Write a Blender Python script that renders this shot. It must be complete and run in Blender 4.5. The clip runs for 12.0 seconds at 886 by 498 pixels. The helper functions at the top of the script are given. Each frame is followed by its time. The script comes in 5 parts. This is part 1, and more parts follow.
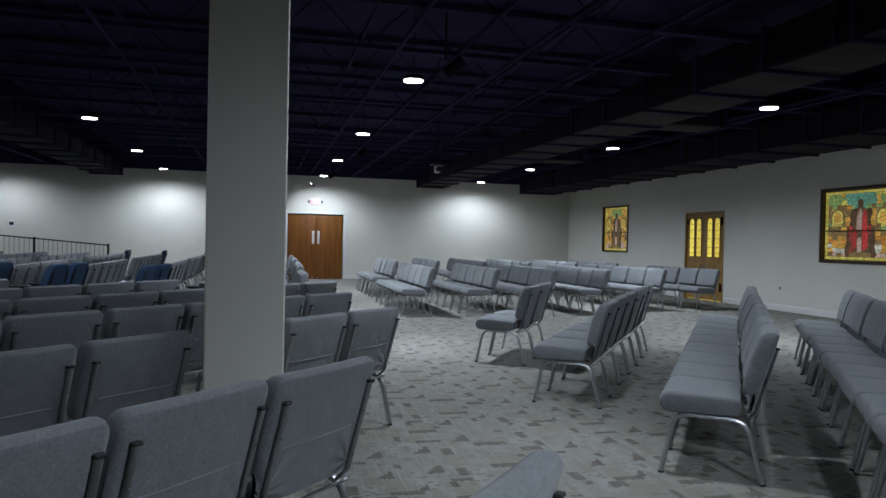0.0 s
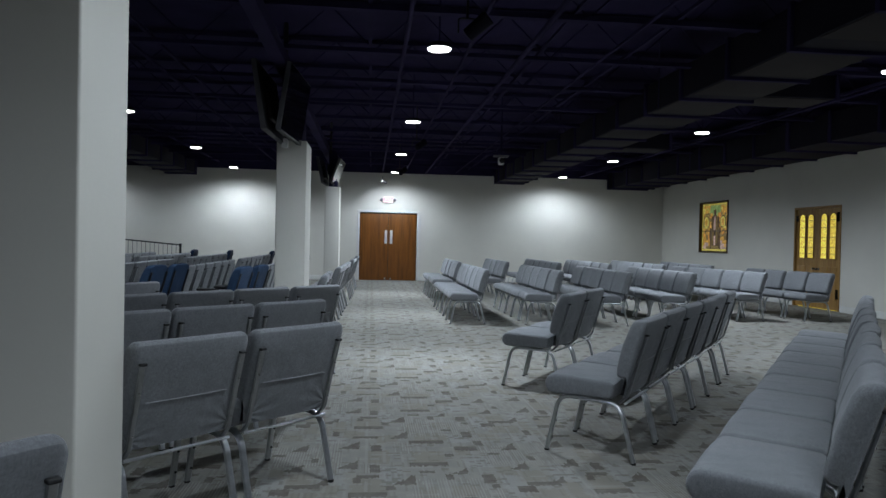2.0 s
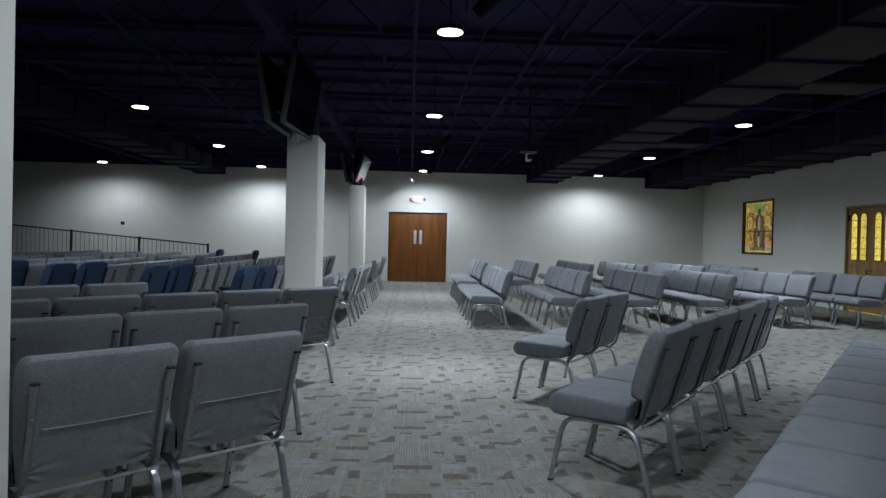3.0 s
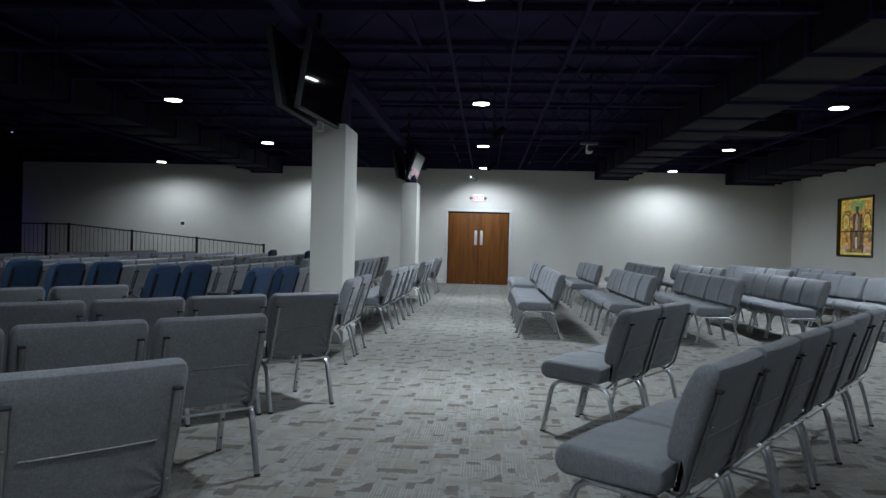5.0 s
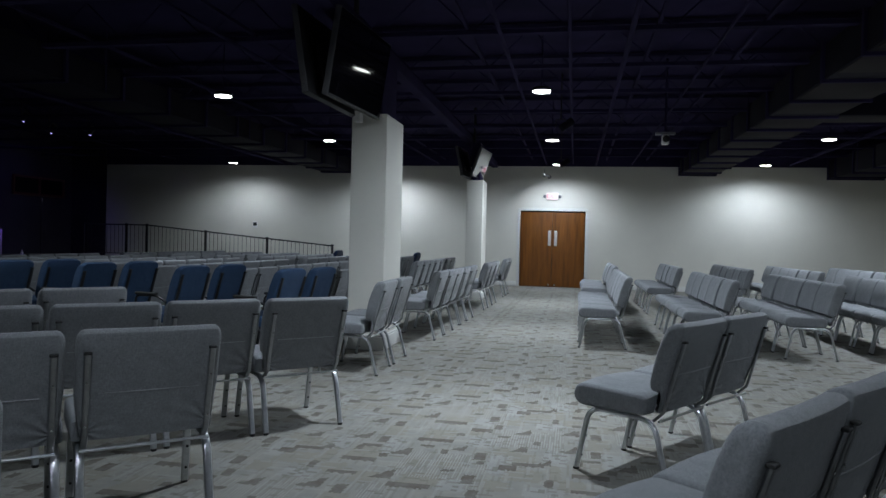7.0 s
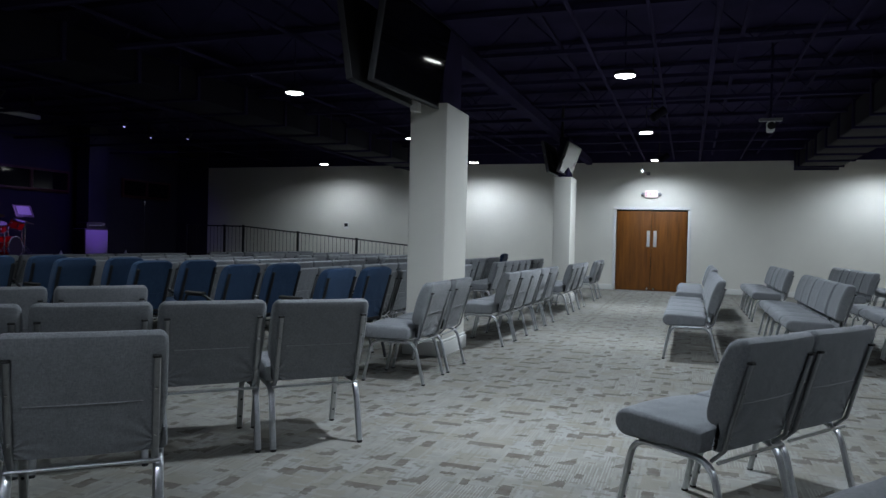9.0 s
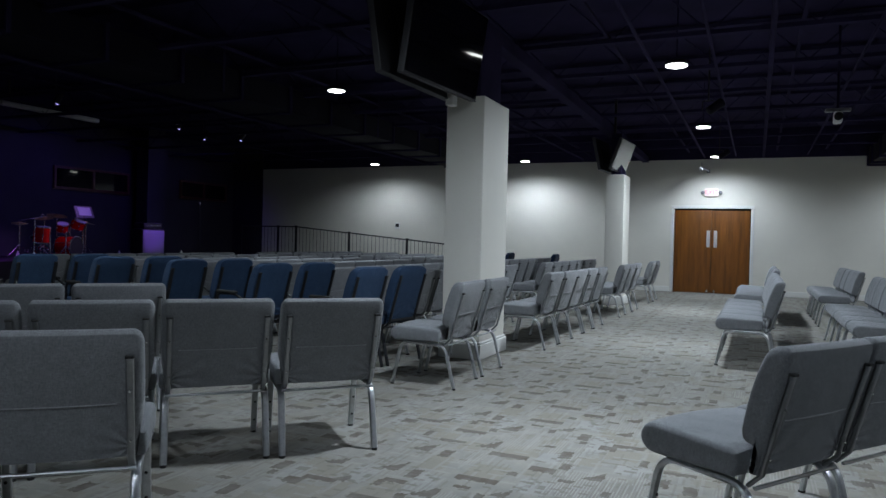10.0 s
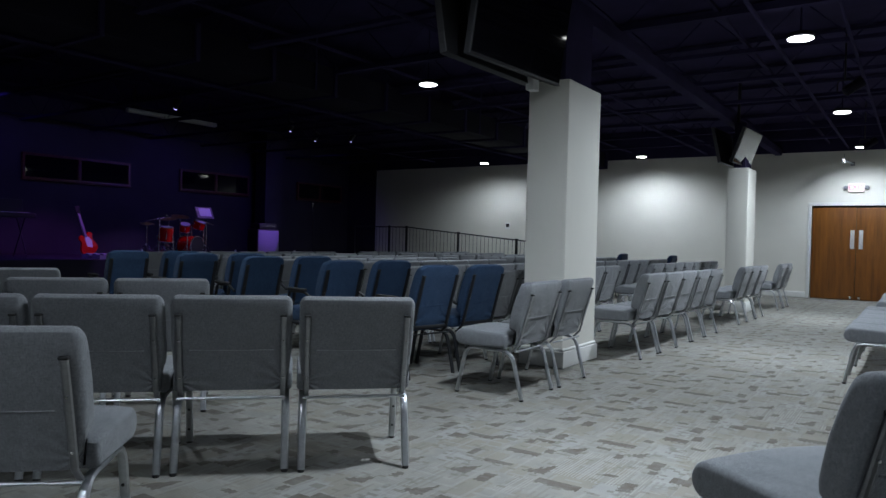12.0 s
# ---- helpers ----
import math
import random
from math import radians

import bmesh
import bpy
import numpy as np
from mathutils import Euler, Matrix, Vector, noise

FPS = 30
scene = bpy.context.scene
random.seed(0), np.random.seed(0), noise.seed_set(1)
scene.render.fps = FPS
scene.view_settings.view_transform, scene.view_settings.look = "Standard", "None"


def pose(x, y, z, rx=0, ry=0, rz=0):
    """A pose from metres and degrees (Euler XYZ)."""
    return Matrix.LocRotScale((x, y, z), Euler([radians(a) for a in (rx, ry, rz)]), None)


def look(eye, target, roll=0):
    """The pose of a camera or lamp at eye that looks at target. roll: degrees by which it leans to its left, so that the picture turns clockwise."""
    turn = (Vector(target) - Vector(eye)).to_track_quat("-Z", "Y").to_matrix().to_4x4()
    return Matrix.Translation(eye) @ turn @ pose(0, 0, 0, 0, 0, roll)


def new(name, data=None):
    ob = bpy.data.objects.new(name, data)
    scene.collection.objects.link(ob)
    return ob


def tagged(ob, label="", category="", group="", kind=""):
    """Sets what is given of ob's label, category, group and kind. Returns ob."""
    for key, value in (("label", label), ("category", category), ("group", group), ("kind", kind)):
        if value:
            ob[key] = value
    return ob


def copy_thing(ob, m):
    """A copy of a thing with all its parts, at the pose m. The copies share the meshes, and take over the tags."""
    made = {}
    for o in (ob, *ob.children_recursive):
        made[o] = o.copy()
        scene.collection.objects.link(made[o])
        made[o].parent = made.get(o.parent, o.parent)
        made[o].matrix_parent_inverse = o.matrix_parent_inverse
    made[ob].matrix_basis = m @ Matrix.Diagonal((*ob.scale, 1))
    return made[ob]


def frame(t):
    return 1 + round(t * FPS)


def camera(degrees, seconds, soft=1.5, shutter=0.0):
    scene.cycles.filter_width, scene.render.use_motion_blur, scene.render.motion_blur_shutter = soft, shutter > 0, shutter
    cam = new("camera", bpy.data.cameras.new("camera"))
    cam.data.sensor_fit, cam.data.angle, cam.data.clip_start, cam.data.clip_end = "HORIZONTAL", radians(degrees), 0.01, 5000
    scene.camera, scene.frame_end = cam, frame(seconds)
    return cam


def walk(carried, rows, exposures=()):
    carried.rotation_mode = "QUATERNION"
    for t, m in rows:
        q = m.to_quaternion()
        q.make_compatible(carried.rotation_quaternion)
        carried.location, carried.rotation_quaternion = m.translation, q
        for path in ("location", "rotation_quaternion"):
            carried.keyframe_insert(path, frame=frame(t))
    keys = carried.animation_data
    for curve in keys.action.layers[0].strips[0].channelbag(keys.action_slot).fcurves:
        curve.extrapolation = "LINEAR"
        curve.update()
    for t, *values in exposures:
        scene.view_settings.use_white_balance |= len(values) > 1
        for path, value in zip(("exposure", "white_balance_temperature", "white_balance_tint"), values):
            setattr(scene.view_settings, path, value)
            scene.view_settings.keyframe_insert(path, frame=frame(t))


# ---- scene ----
cam = camera(64.2, 12.0)
PATH = [
    (0, (0.142, 0.118, 1.355), (0.632, 2.057, 1.335), 1.2),
    (0.5, (0.477, 0.426, 1.356), (0.893, 2.383, 1.337), 1.3),
    (1, (0.773, 0.734, 1.367), (1.114, 2.704, 1.346), 1.1),
    (1.5, (1.022, 1.04, 1.346), (1.292, 3.021, 1.324), 1.3),
    (2, (1.25, 1.339, 1.33), (1.454, 3.328, 1.307), 1.2),
    (2.5, (1.437, 1.629, 1.323), (1.585, 3.623, 1.3), 1.3),
    (3, (1.599, 1.895, 1.312), (1.691, 3.893, 1.29), 1.3),
    (5, (2.09, 2.914, 1.29), (1.966, 4.91, 1.268), 1.4),
    (5.5, (2.193, 3.125, 1.288), (2.01, 5.116, 1.265), 1.4),
    (6, (2.287, 3.327, 1.285), (2.042, 5.312, 1.261), 1.4),
    (6.5, (2.374, 3.518, 1.279), (2.067, 5.495, 1.255), 1.4),
    (7, (2.461, 3.724, 1.277), (2.095, 5.69, 1.253), 1.4),
    (9, (2.779, 4.438, 1.246), (2.123, 6.327, 1.221), 1.4),
    (9.5, (2.845, 4.606, 1.234), (2.112, 6.466, 1.208), 1.4),
    (10, (2.898, 4.777, 1.22), (2.087, 6.605, 1.195), 1.4),
    (10.5, (2.945, 4.948, 1.215), (2.057, 6.74, 1.188), 1.5),
    (11, (2.989, 5.117, 1.21), (2.022, 6.867, 1.183), 1.5),
    (11.5, (3.033, 5.284, 1.197), (1.988, 6.989, 1.17), 1.5),
    (12, (3.075, 5.442, 1.181), (1.954, 7.099, 1.153), 1.5),
]
walk(cam, [(t, look(eye, target, roll)) for t, eye, target, roll in PATH], [(0.0, 0.14), (1.5, 0.12), (2.5, 0.06), (3.0, 0.05), (5.0, 0.02), (9.0, -0.07), (12.0, 0.05)])

# ---- world and large lights ----
world = bpy.data.worlds.new("dim_interior")
world.use_nodes = True
scene.world = world
bg = world.node_tree.nodes["Background"]
bg.inputs[0].default_value = (0.25, 0.3, 0.45, 1)
bg.inputs[1].default_value = 0.02
LAMP_Z = 3.4
LAMP_W = 710.0
# the row at -0.55 is unseen, added behind the start at the rows' spacing
LAMP_Y = (-0.55, 4.25, 9.0, 13.78, 18.57, 23.2)
# beam level of each lamp, along the three rows and over the ramp, tuned to nearby brightness; all lenses glow alike
LAMP_LEVEL = {
    -2.9: (0.15, 0.08, 0.36, 0.406, 0.406, 0.413),
    1.95: (1.16, 0.37, 0.93, 0.95, 0.92, 0.41),
    7.26: (0.888, 0.283, 0.837, 0.9, 0.9, 0.405),
}
LAMPS = [(x, y, level) for x, levels in LAMP_LEVEL.items() for y, level in zip(LAMP_Y, levels) if (x, y) != (7.26, -0.55)] + [(-7.5, 23.1, 0.252)]


def spot(eye, target, watts, color, angle, blend=0.6, size=0.08, name="stage_beam"):
    li = bpy.data.lights.new(name, "SPOT")
    li.energy, li.color, li.spot_size, li.spot_blend, li.shadow_soft_size = watts, color, radians(angle), blend, size
    ob = new(name, li)
    ob.matrix_world = look(eye, target)
    return ob


for lx, ly, level in LAMPS:
    cone, edge = (166, 0.65) if ly > 23 else (166, 1.0)
    spot((lx, ly, LAMP_Z - 0.012), (lx, ly + 0.0001, 0.0), LAMP_W * level, (0.838, 0.958, 1.108), cone, edge, 0.11, "downlight_beam")

PURPLE = (0.17, 0.10, 1.0)
# the last one, at y 10.9, is an added lamp kept out of view
STAGE_PARS = [(-10.0, 14.55, 3.75), (-10.0, 17.8, 3.75), (-10.0, 18.67, 3.62), (-10.0, 20.05, 3.78), (-10.0, 10.9, 3.75)]
spot((-10.25, 17.8, 3.55), (-12.3, 16.5, 1.2), 280, (0.46, 0.24, 1.0), 34)
for (sx, sy, sz), ty in zip(STAGE_PARS[1:], (15.6, 18.0, 21.2)):
    spot((sx - 0.25, sy, sz - 0.2), (-13.4, ty, 1.2), 50, PURPLE, 100)
# beam of the added lamp, to wash the stage wall violet
spot((-10.25, 10.9, 3.55), (-13.4, 12.2, 1.2), 130, PURPLE, 100)
spot((-10.25, 18.67, 3.42), (-11.9, 18.6, 0.95), 330, (0.32, 0.12, 1.0), 22)
spot((-10.25, 14.55, 3.55), (-12.3, 14.0, 0.8), 260, (0.48, 0.13, 1.0), 54)
spot((-10.25, 14.55, 3.55), (-11.25, 13.72, 0.6), 300, (0.34, 0.14, 1.0), 20)

# ---- materials ----


class Nodes:
    """A small writer of node trees for one material."""

    def __init__(self, name):
        self.mat = bpy.data.materials.new(name)
        self.mat.use_nodes = True
        self.tree = self.mat.node_tree
        self.bsdf = self.tree.nodes["Principled BSDF"]

    def node(self, kind, **inputs):
        n = self.tree.nodes.new(kind)
        for key, value in inputs.items():
            self.put(n.inputs[key.replace("_", " ")], value)
        return n

    def put(self, socket, value):
        if isinstance(value, bpy.types.NodeSocket):
            self.tree.links.new(value, socket)
        else:
            socket.default_value = value

    def math(self, op, a, b=0.0, c=0.0):
        n = self.tree.nodes.new("ShaderNodeMath")
        n.operation = op
        for s, v in zip(n.inputs, (a, b, c)):
            self.put(s, v)
        return n.outputs[0]

    def mix(self, fac, a, b, mode="MIX"):
        n = self.tree.nodes.new("ShaderNodeMix")
        n.data_type, n.blend_type = "RGBA", mode
        self.put(n.inputs[0], fac)
        self.put(n.inputs[6], a)
        self.put(n.inputs[7], b)
        return n.outputs[2]

    def noise(self, vec, scale, detail=3.0, rough=0.55):
        n = self.node("ShaderNodeTexNoise", Scale=scale, Detail=detail, Roughness=rough)
        self.tree.links.new(vec, n.inputs["Vector"])
        return n.outputs["Fac"]

    def ramp(self, fac, lo, hi):
        n = self.node("ShaderNodeMapRange")
        self.put(n.inputs["Value"], fac)
        n.inputs["From Min"].default_value, n.inputs["From Max"].default_value = lo, hi
        return n.outputs["Result"]

    def coords(self, world_space=False):
        if world_space:
            return self.node("ShaderNodeNewGeometry").outputs["Position"]
        return self.node("ShaderNodeTexCoord").outputs["Object"]

    def stretch(self, vec, sx, sy, sz):
        n = self.node("ShaderNodeMapping")
        self.put(n.inputs["Vector"], vec)
        n.inputs["Scale"].default_value = (sx, sy, sz)
        return n.outputs["Vector"]

    def bump(self, height, strength=0.3, distance=0.002):
        n = self.node("ShaderNodeBump", Strength=strength, Distance=distance)
        self.put(n.inputs["Height"], height)
        self.tree.links.new(n.outputs["Normal"], self.bsdf.inputs["Normal"])

    def finish(self, color, rough=0.6, metal=0.0, spec=0.5):
        self.put(self.bsdf.inputs["Base Color"], color)
        self.put(self.bsdf.inputs["Roughness"], rough)
        self.put(self.bsdf.inputs["Metallic"], metal)
        self.put(self.bsdf.inputs["Specular IOR Level"], spec)
        return self.mat


def rgb(r, g, b):
    return (r, g, b, 1.0)


def painted(name, color, rough=0.55, grain=45, mottled=0.08, spec=0.4, bump=0.15):
    m = Nodes(name)
    p = m.coords(True)
    big, fine = m.noise(p, 0.9, 4), m.noise(p, grain, 3)
    dark = rgb(*[c * (1 - mottled * 2) for c in color])
    light = rgb(*[min(1, c * (1 + mottled)) for c in color])
    col = m.mix(m.ramp(big, 0.3, 0.7), dark, light)
    col = m.mix(m.math("MULTIPLY", m.ramp(fine, 0.35, 0.75), 0.25), col, dark)
    m.bump(fine, bump, 0.002)
    return m.finish(col, m.math("ADD", m.math("MULTIPLY", big, 0.2), rough - 0.1), 0, spec)


def fabric(name, color, sheen=0.22, weave=620, rough=0.95):
    m = Nodes(name)
    p = m.coords()
    rnd = m.node("ShaderNodeObjectInfo").outputs["Random"]
    heather = m.noise(m.stretch(p, 0.38, 1, 1), 170, 4, 0.7)
    warp = m.noise(m.stretch(p, 1, 0.4, 0.3), 210, 3, 0.7)
    cloud = m.noise(p, 22, 4, 0.6)
    blotch = m.noise(p, 5, 3)
    weft = m.noise(m.stretch(p, 1, 1, 3), weave, 2)
    a, b = rgb(*[c * 0.68 for c in color]), rgb(*[c * 1.27 for c in color])
    thread = m.math("ADD", m.math("MULTIPLY", heather, 0.5), m.math("MULTIPLY", warp, 0.5))
    col = m.mix(m.ramp(thread, 0.36, 0.64), a, b)
    col = m.mix(m.math("MULTIPLY", m.ramp(cloud, 0.35, 0.7), 0.28), col, a)
    col = m.mix(m.math("MULTIPLY", m.ramp(blotch, 0.35, 0.75), 0.3), col, a)
    col = m.mix(m.math("MULTIPLY", rnd, 0.2), col, a)
    fold = m.noise(p, 6.5, 2, 0.5)
    h = m.math("ADD", m.math("MULTIPLY", weft, 0.5), m.math("MULTIPLY", fold, 4.5))
    # slack cloth gathers into folds at the lower corners behind the back
    xyz = m.node("ShaderNodeSeparateXYZ", Vector=p)
    cx, cz = m.math("SUBTRACT", m.math("ABSOLUTE", xyz.outputs[0]), 0.25), m.math("SUBTRACT", xyz.outputs[2], 0.44)
    far = m.math("SQRT", m.math("ADD", m.math("MULTIPLY", cx, cx), m.math("MULTIPLY", cz, cz)))
    reach = m.math("MAXIMUM", 0.0, m.math("SUBTRACT", 1.0, m.math("DIVIDE", far, 0.25)))
    turn = m.math("ADD", m.math("MULTIPLY", m.math("ARCTAN2", cz, cx), 11.0), m.math("MULTIPLY", m.math("ADD", fold, rnd), 7.0))
    gather = m.math("MULTIPLY", m.math("MULTIPLY", m.math("SINE", turn), reach), m.math("LESS_THAN", xyz.outputs[1], -0.19))
    h = m.math("ADD", h, m.math("MULTIPLY", gather, m.math("ADD", 0.7, m.math("MULTIPLY", rnd, 2.2))))
    m.bump(h, 0.5, 0.008)
    m.finish(col, rough, 0, 0.15)
    m.bsdf.inputs["Sheen Weight"].default_value = sheen
    m.bsdf.inputs["Sheen Roughness"].default_value = 0.4
    return m.mat


def metal(name, color, rough=0.3, metallic=1.0, scuff=0.12):
    m = Nodes(name)
    p = m.coords()
    n = m.noise(p, 22, 4, 0.65)
    col = m.mix(m.ramp(n, 0.35, 0.7), rgb(*[c * 0.75 for c in color]), rgb(*color))
    return m.finish(col, m.math("ADD", m.math("MULTIPLY", n, scuff * 2), rough - scuff), metallic, 0.5)


def wood(name, dark, light, along=(9, 9, 0.7), rough=0.42):
    m = Nodes(name)
    p = m.coords()
    rings = m.noise(m.stretch(p, *along), 2.2, 5, 0.6)
    fine = m.noise(m.stretch(p, along[0] * 7, along[1] * 7, along[2] * 2), 6, 3, 0.6)
    col = m.mix(m.ramp(rings, 0.3, 0.7), rgb(*dark), rgb(*light))
    col = m.mix(m.math("MULTIPLY", m.ramp(fine, 0.45, 0.7), 0.45), col, rgb(*dark))
    m.bump(fine, 0.12, 0.001)
    return m.finish(col, rough, 0, 0.45)


def glow(name, color, strength):
    m = Nodes(name)
    m.put(m.bsdf.inputs["Emission Color"], rgb(*color))
    m.bsdf.inputs["Emission Strength"].default_value = strength
    return m.finish(rgb(*color), 0.4)


def stained(name, color, strength):
    """Backlit coloured glass, streaky and uneven."""
    m = Nodes(name)
    p = m.coords(True)
    rnd = m.node("ShaderNodeObjectInfo").outputs["Random"]
    streak = m.noise(m.stretch(p, 1, 1.6, 2.2), 13, 5, 0.75)
    brush = m.noise(p, 34, 3, 0.7)
    deep, pale = rgb(*[c * 0.28 for c in color]), rgb(*[min(1, c * 1.7 + 0.03) for c in color])
    col = m.mix(m.ramp(streak, 0.32, 0.68), deep, pale)
    col = m.mix(m.math("MULTIPLY", m.ramp(brush, 0.45, 0.7), 0.6), col, deep)
    col = m.mix(m.math("MULTIPLY", rnd, 0.55), col, deep)
    m.put(m.bsdf.inputs["Emission Color"], col)
    m.bsdf.inputs["Emission Strength"].default_value = strength
    return m.finish(col, 0.25, 0, 0.5)


def carpet_material():
    """Loop-pile carpet: pale grey with a repeat of beige blocks, fine stripe fields, brown wedges, stubs and ragged bars."""
    m = Nodes("patterned_carpet")
    p = m.coords(True)
    pos = m.node("ShaderNodeSeparateXYZ", Vector=p)
    repeat = 1.32
    x, y = m.math("SUBTRACT", pos.outputs[0], 1.46), m.math("SUBTRACT", pos.outputs[1], 7.46)

    def jag(sx, sy, seed=0.0):
        """A value from -0.5 to 0.5 that holds over cells of sx by sy."""
        q = m.node("ShaderNodeCombineXYZ")
        m.put(q.inputs[0], m.math("FLOOR", m.math("DIVIDE", x, sx)))
        m.put(q.inputs[1], m.math("FLOOR", m.math("DIVIDE", y, sy)))
        q.inputs[2].default_value = seed
        return m.math("SUBTRACT", m.node("ShaderNodeTexWhiteNoise", Vector=q.outputs[0]).outputs["Value"], 0.5)

    def below(a, b):
        return m.math("LESS_THAN", a, b)

    def both(a, b):
        return m.math("MULTIPLY", a, b)

    def at(cx, cy):
        return m.math("WRAP", m.math("SUBTRACT", x, cx), repeat / 2, -repeat / 2), m.math("WRAP", m.math("SUBTRACT", y, cy), repeat / 2, -repeat / 2)

    ragged = m.math("MULTIPLY", jag(0.013, 0.3), 0.026)
    sideways = m.math("MULTIPLY", jag(0.3, 0.016, 2.0), 0.022)

    def field(cx, cy, w, h, rough=1.0):
        u, v = at(cx, cy)
        return both(below(m.math("ABSOLUTE", m.math("ADD", u, m.math("MULTIPLY", sideways, rough))), w / 2), below(m.math("ABSOLUTE", m.math("ADD", v, m.math("MULTIPLY", ragged, rough))), h / 2))

    def union(masks):
        out = masks[0]
        for k in masks[1:]:
            out = m.math("MAXIMUM", out, k)
        return out

    grey, beige, brown = rgb(0.246, 0.242, 0.210), rgb(0.205, 0.188, 0.150), rgb(0.092, 0.079, 0.062)
    col = m.mix(m.ramp(m.noise(p, 9, 3), 0.35, 0.7), grey, rgb(0.200, 0.197, 0.180))
    # beige blocks
    blocks = union([field(cx, cy, w, h) for cx, cy, w, h in (
        (0.17, 0.83, 0.20, 0.22), (0.22, 1.27, 0.22, 0.18), (0.38, 0.93, 0.10, 0.14), (0.75, 0.14, 0.22, 0.20), (0.72, 0.46, 0.18, 0.18), (0.92, 0.24, 0.08, 0.3),
        (1.12, 0.34, 0.18, 0.24), (1.02, 0.02, 0.14, 0.18), (1.18, 0.84, 0.14, 0.26), (0.60, 0.56, 0.08, 0.14), (1.24, 1.22, 0.14, 0.18), (0.32, 0.24, 0.14, 0.16), (0.12, 0.22, 0.10, 0.16), (0.62, 1.26, 0.14, 0.16))])
    col = m.mix(both(blocks, 0.6), col, beige)
    # fields of dots on a paler ground
    dots = union([field(cx, cy, w, h) for cx, cy, w, h in ((0.45, 0.72, 0.16, 0.22), (0.92, 0.50, 0.14, 0.30), (0.60, 0.30, 0.12, 0.34), (1.25, 0.50, 0.12, 0.30), (0.40, 1.22, 0.14, 0.2), (0.88, 1.2, 0.2, 0.16))])
    col = m.mix(both(dots, 0.5), col, rgb(0.275, 0.281, 0.268))
    col = m.mix(both(both(dots, below(jag(0.034, 0.028, 4.0), -0.27)), 0.75), col, rgb(0.15, 0.14, 0.12))
    # fields of fine stripes along the aisle
    lines = below(m.math("FRACT", m.math("DIVIDE", x, 0.0165)), 0.44)
    kept = below(jag(0.0165, 0.14, 5.0), 0.36)
    striped = union([field(cx, cy, w, h) for cx, cy, w, h in (
        (0.24, 0.20, 0.40, 0.46), (0.72, 0.86, 0.42, 0.40), (0.93, 0.86, 0.07, 0.70), (0.02, 1.02, 0.12, 0.26), (0.52, 0.02, 0.08, 0.5), (1.14, 0.62, 0.12, 0.16))])
    worn = m.ramp(m.noise(p, 1.6, 3), 0.38, 0.62)
    amount = both(striped, m.math("ADD", 0.4, m.math("MULTIPLY", worn, 0.45)))
    col = m.mix(both(both(amount, m.math("SUBTRACT", 1.0, both(lines, kept))), 0.45), col, rgb(0.158, 0.148, 0.128))
    col = m.mix(both(both(amount, both(lines, kept)), 0.6), col, rgb(0.335, 0.332, 0.305))
    # a broken grid of pale threads
    upright = both(below(m.math("FRACT", m.math("DIVIDE", x, 0.11)), 0.16), below(jag(0.11, 0.16, 11.0), -0.02))
    across = both(below(m.math("FRACT", m.math("DIVIDE", y, 0.088)), 0.22), below(jag(0.09, 0.088, 12.0), -0.2))
    col = m.mix(both(m.math("MAXIMUM", upright, across), 0.32), col, rgb(0.30, 0.304, 0.285))
    shade_lines = both(below(m.math("FRACT", m.math("DIVIDE", x, 0.033)), 0.4), below(jag(0.033, 0.10, 13.0), -0.28))
    col = m.mix(both(shade_lines, 0.45), col, rgb(0.16, 0.15, 0.13))
    # brown wedges, stubs and bars
    marks = []
    for cx, cy, w, h in ((0.0, 0.0, 0.15, 0.20), (0.0, 0.42, 0.15, 0.19), (1.0, 0.70, 0.14, 0.19), (1.0, 1.09, 0.15, 0.19), (0.69, 0.64, 0.13, 0.16), (0.69, 1.03, 0.13, 0.17), (0.33, 0.56, 0.11, 0.13), (0.86, 0.40, 0.10, 0.13)):
        w, h = w * 0.86, h * 0.86
        u, v = at(cx, cy)
        rise = m.math("MULTIPLY", m.math("ADD", m.math("DIVIDE", u, w), 0.5), h)
        marks.append(both(both(below(m.math("ABSOLUTE", m.math("ADD", u, m.math("MULTIPLY", sideways, 0.5))), w / 2), m.math("GREATER_THAN", v, m.math("ADD", -h / 2, m.math("MULTIPLY", ragged, 0.9)))), below(v, m.math("ADD", m.math("SUBTRACT", rise, h / 2), m.math("MULTIPLY", ragged, 1.6)))))
    marks += [field(cx, cy, w * 0.88, h * 0.88, 0.5) for cx, cy, w, h in ((0.80, 0.78, 0.05, 0.09), (0.30, 0.86, 0.06, 0.07), (1.06, 0.42, 0.05, 0.10), (0.14, 0.55, 0.10, 0.045), (0.58, 0.88, 0.09, 0.05), (1.24, 0.30, 0.06, 0.08), (0.34, 0.12, 0.08, 0.045), (0.47, 0.0, 0.075, 0.16), (0.48, 0.42, 0.08, 0.16), (0.52, 1.11, 0.065, 0.13), (1.16, 0.62, 0.07, 0.15), (1.17, 1.02, 0.075, 0.15), (0.50, 0.30, 0.05, 0.07), (0.90, 0.04, 0.05, 0.14), (0.26, 0.46, 0.05, 0.10))]
    for cx, cy, w, h in ((0.18, 1.15, 0.27, 0.075), (0.16, 0.69, 0.27, 0.07), (0.42, 1.0, 0.17, 0.085), (0.77, 0.33, 0.22, 0.06), (0.66, 0.25, 0.12, 0.09), (1.12, 0.20, 0.24, 0.07), (1.12, 0.48, 0.15, 0.05), (1.10, 1.27, 0.2, 0.05)):
        w *= 0.85
        u, v = at(cx, cy)
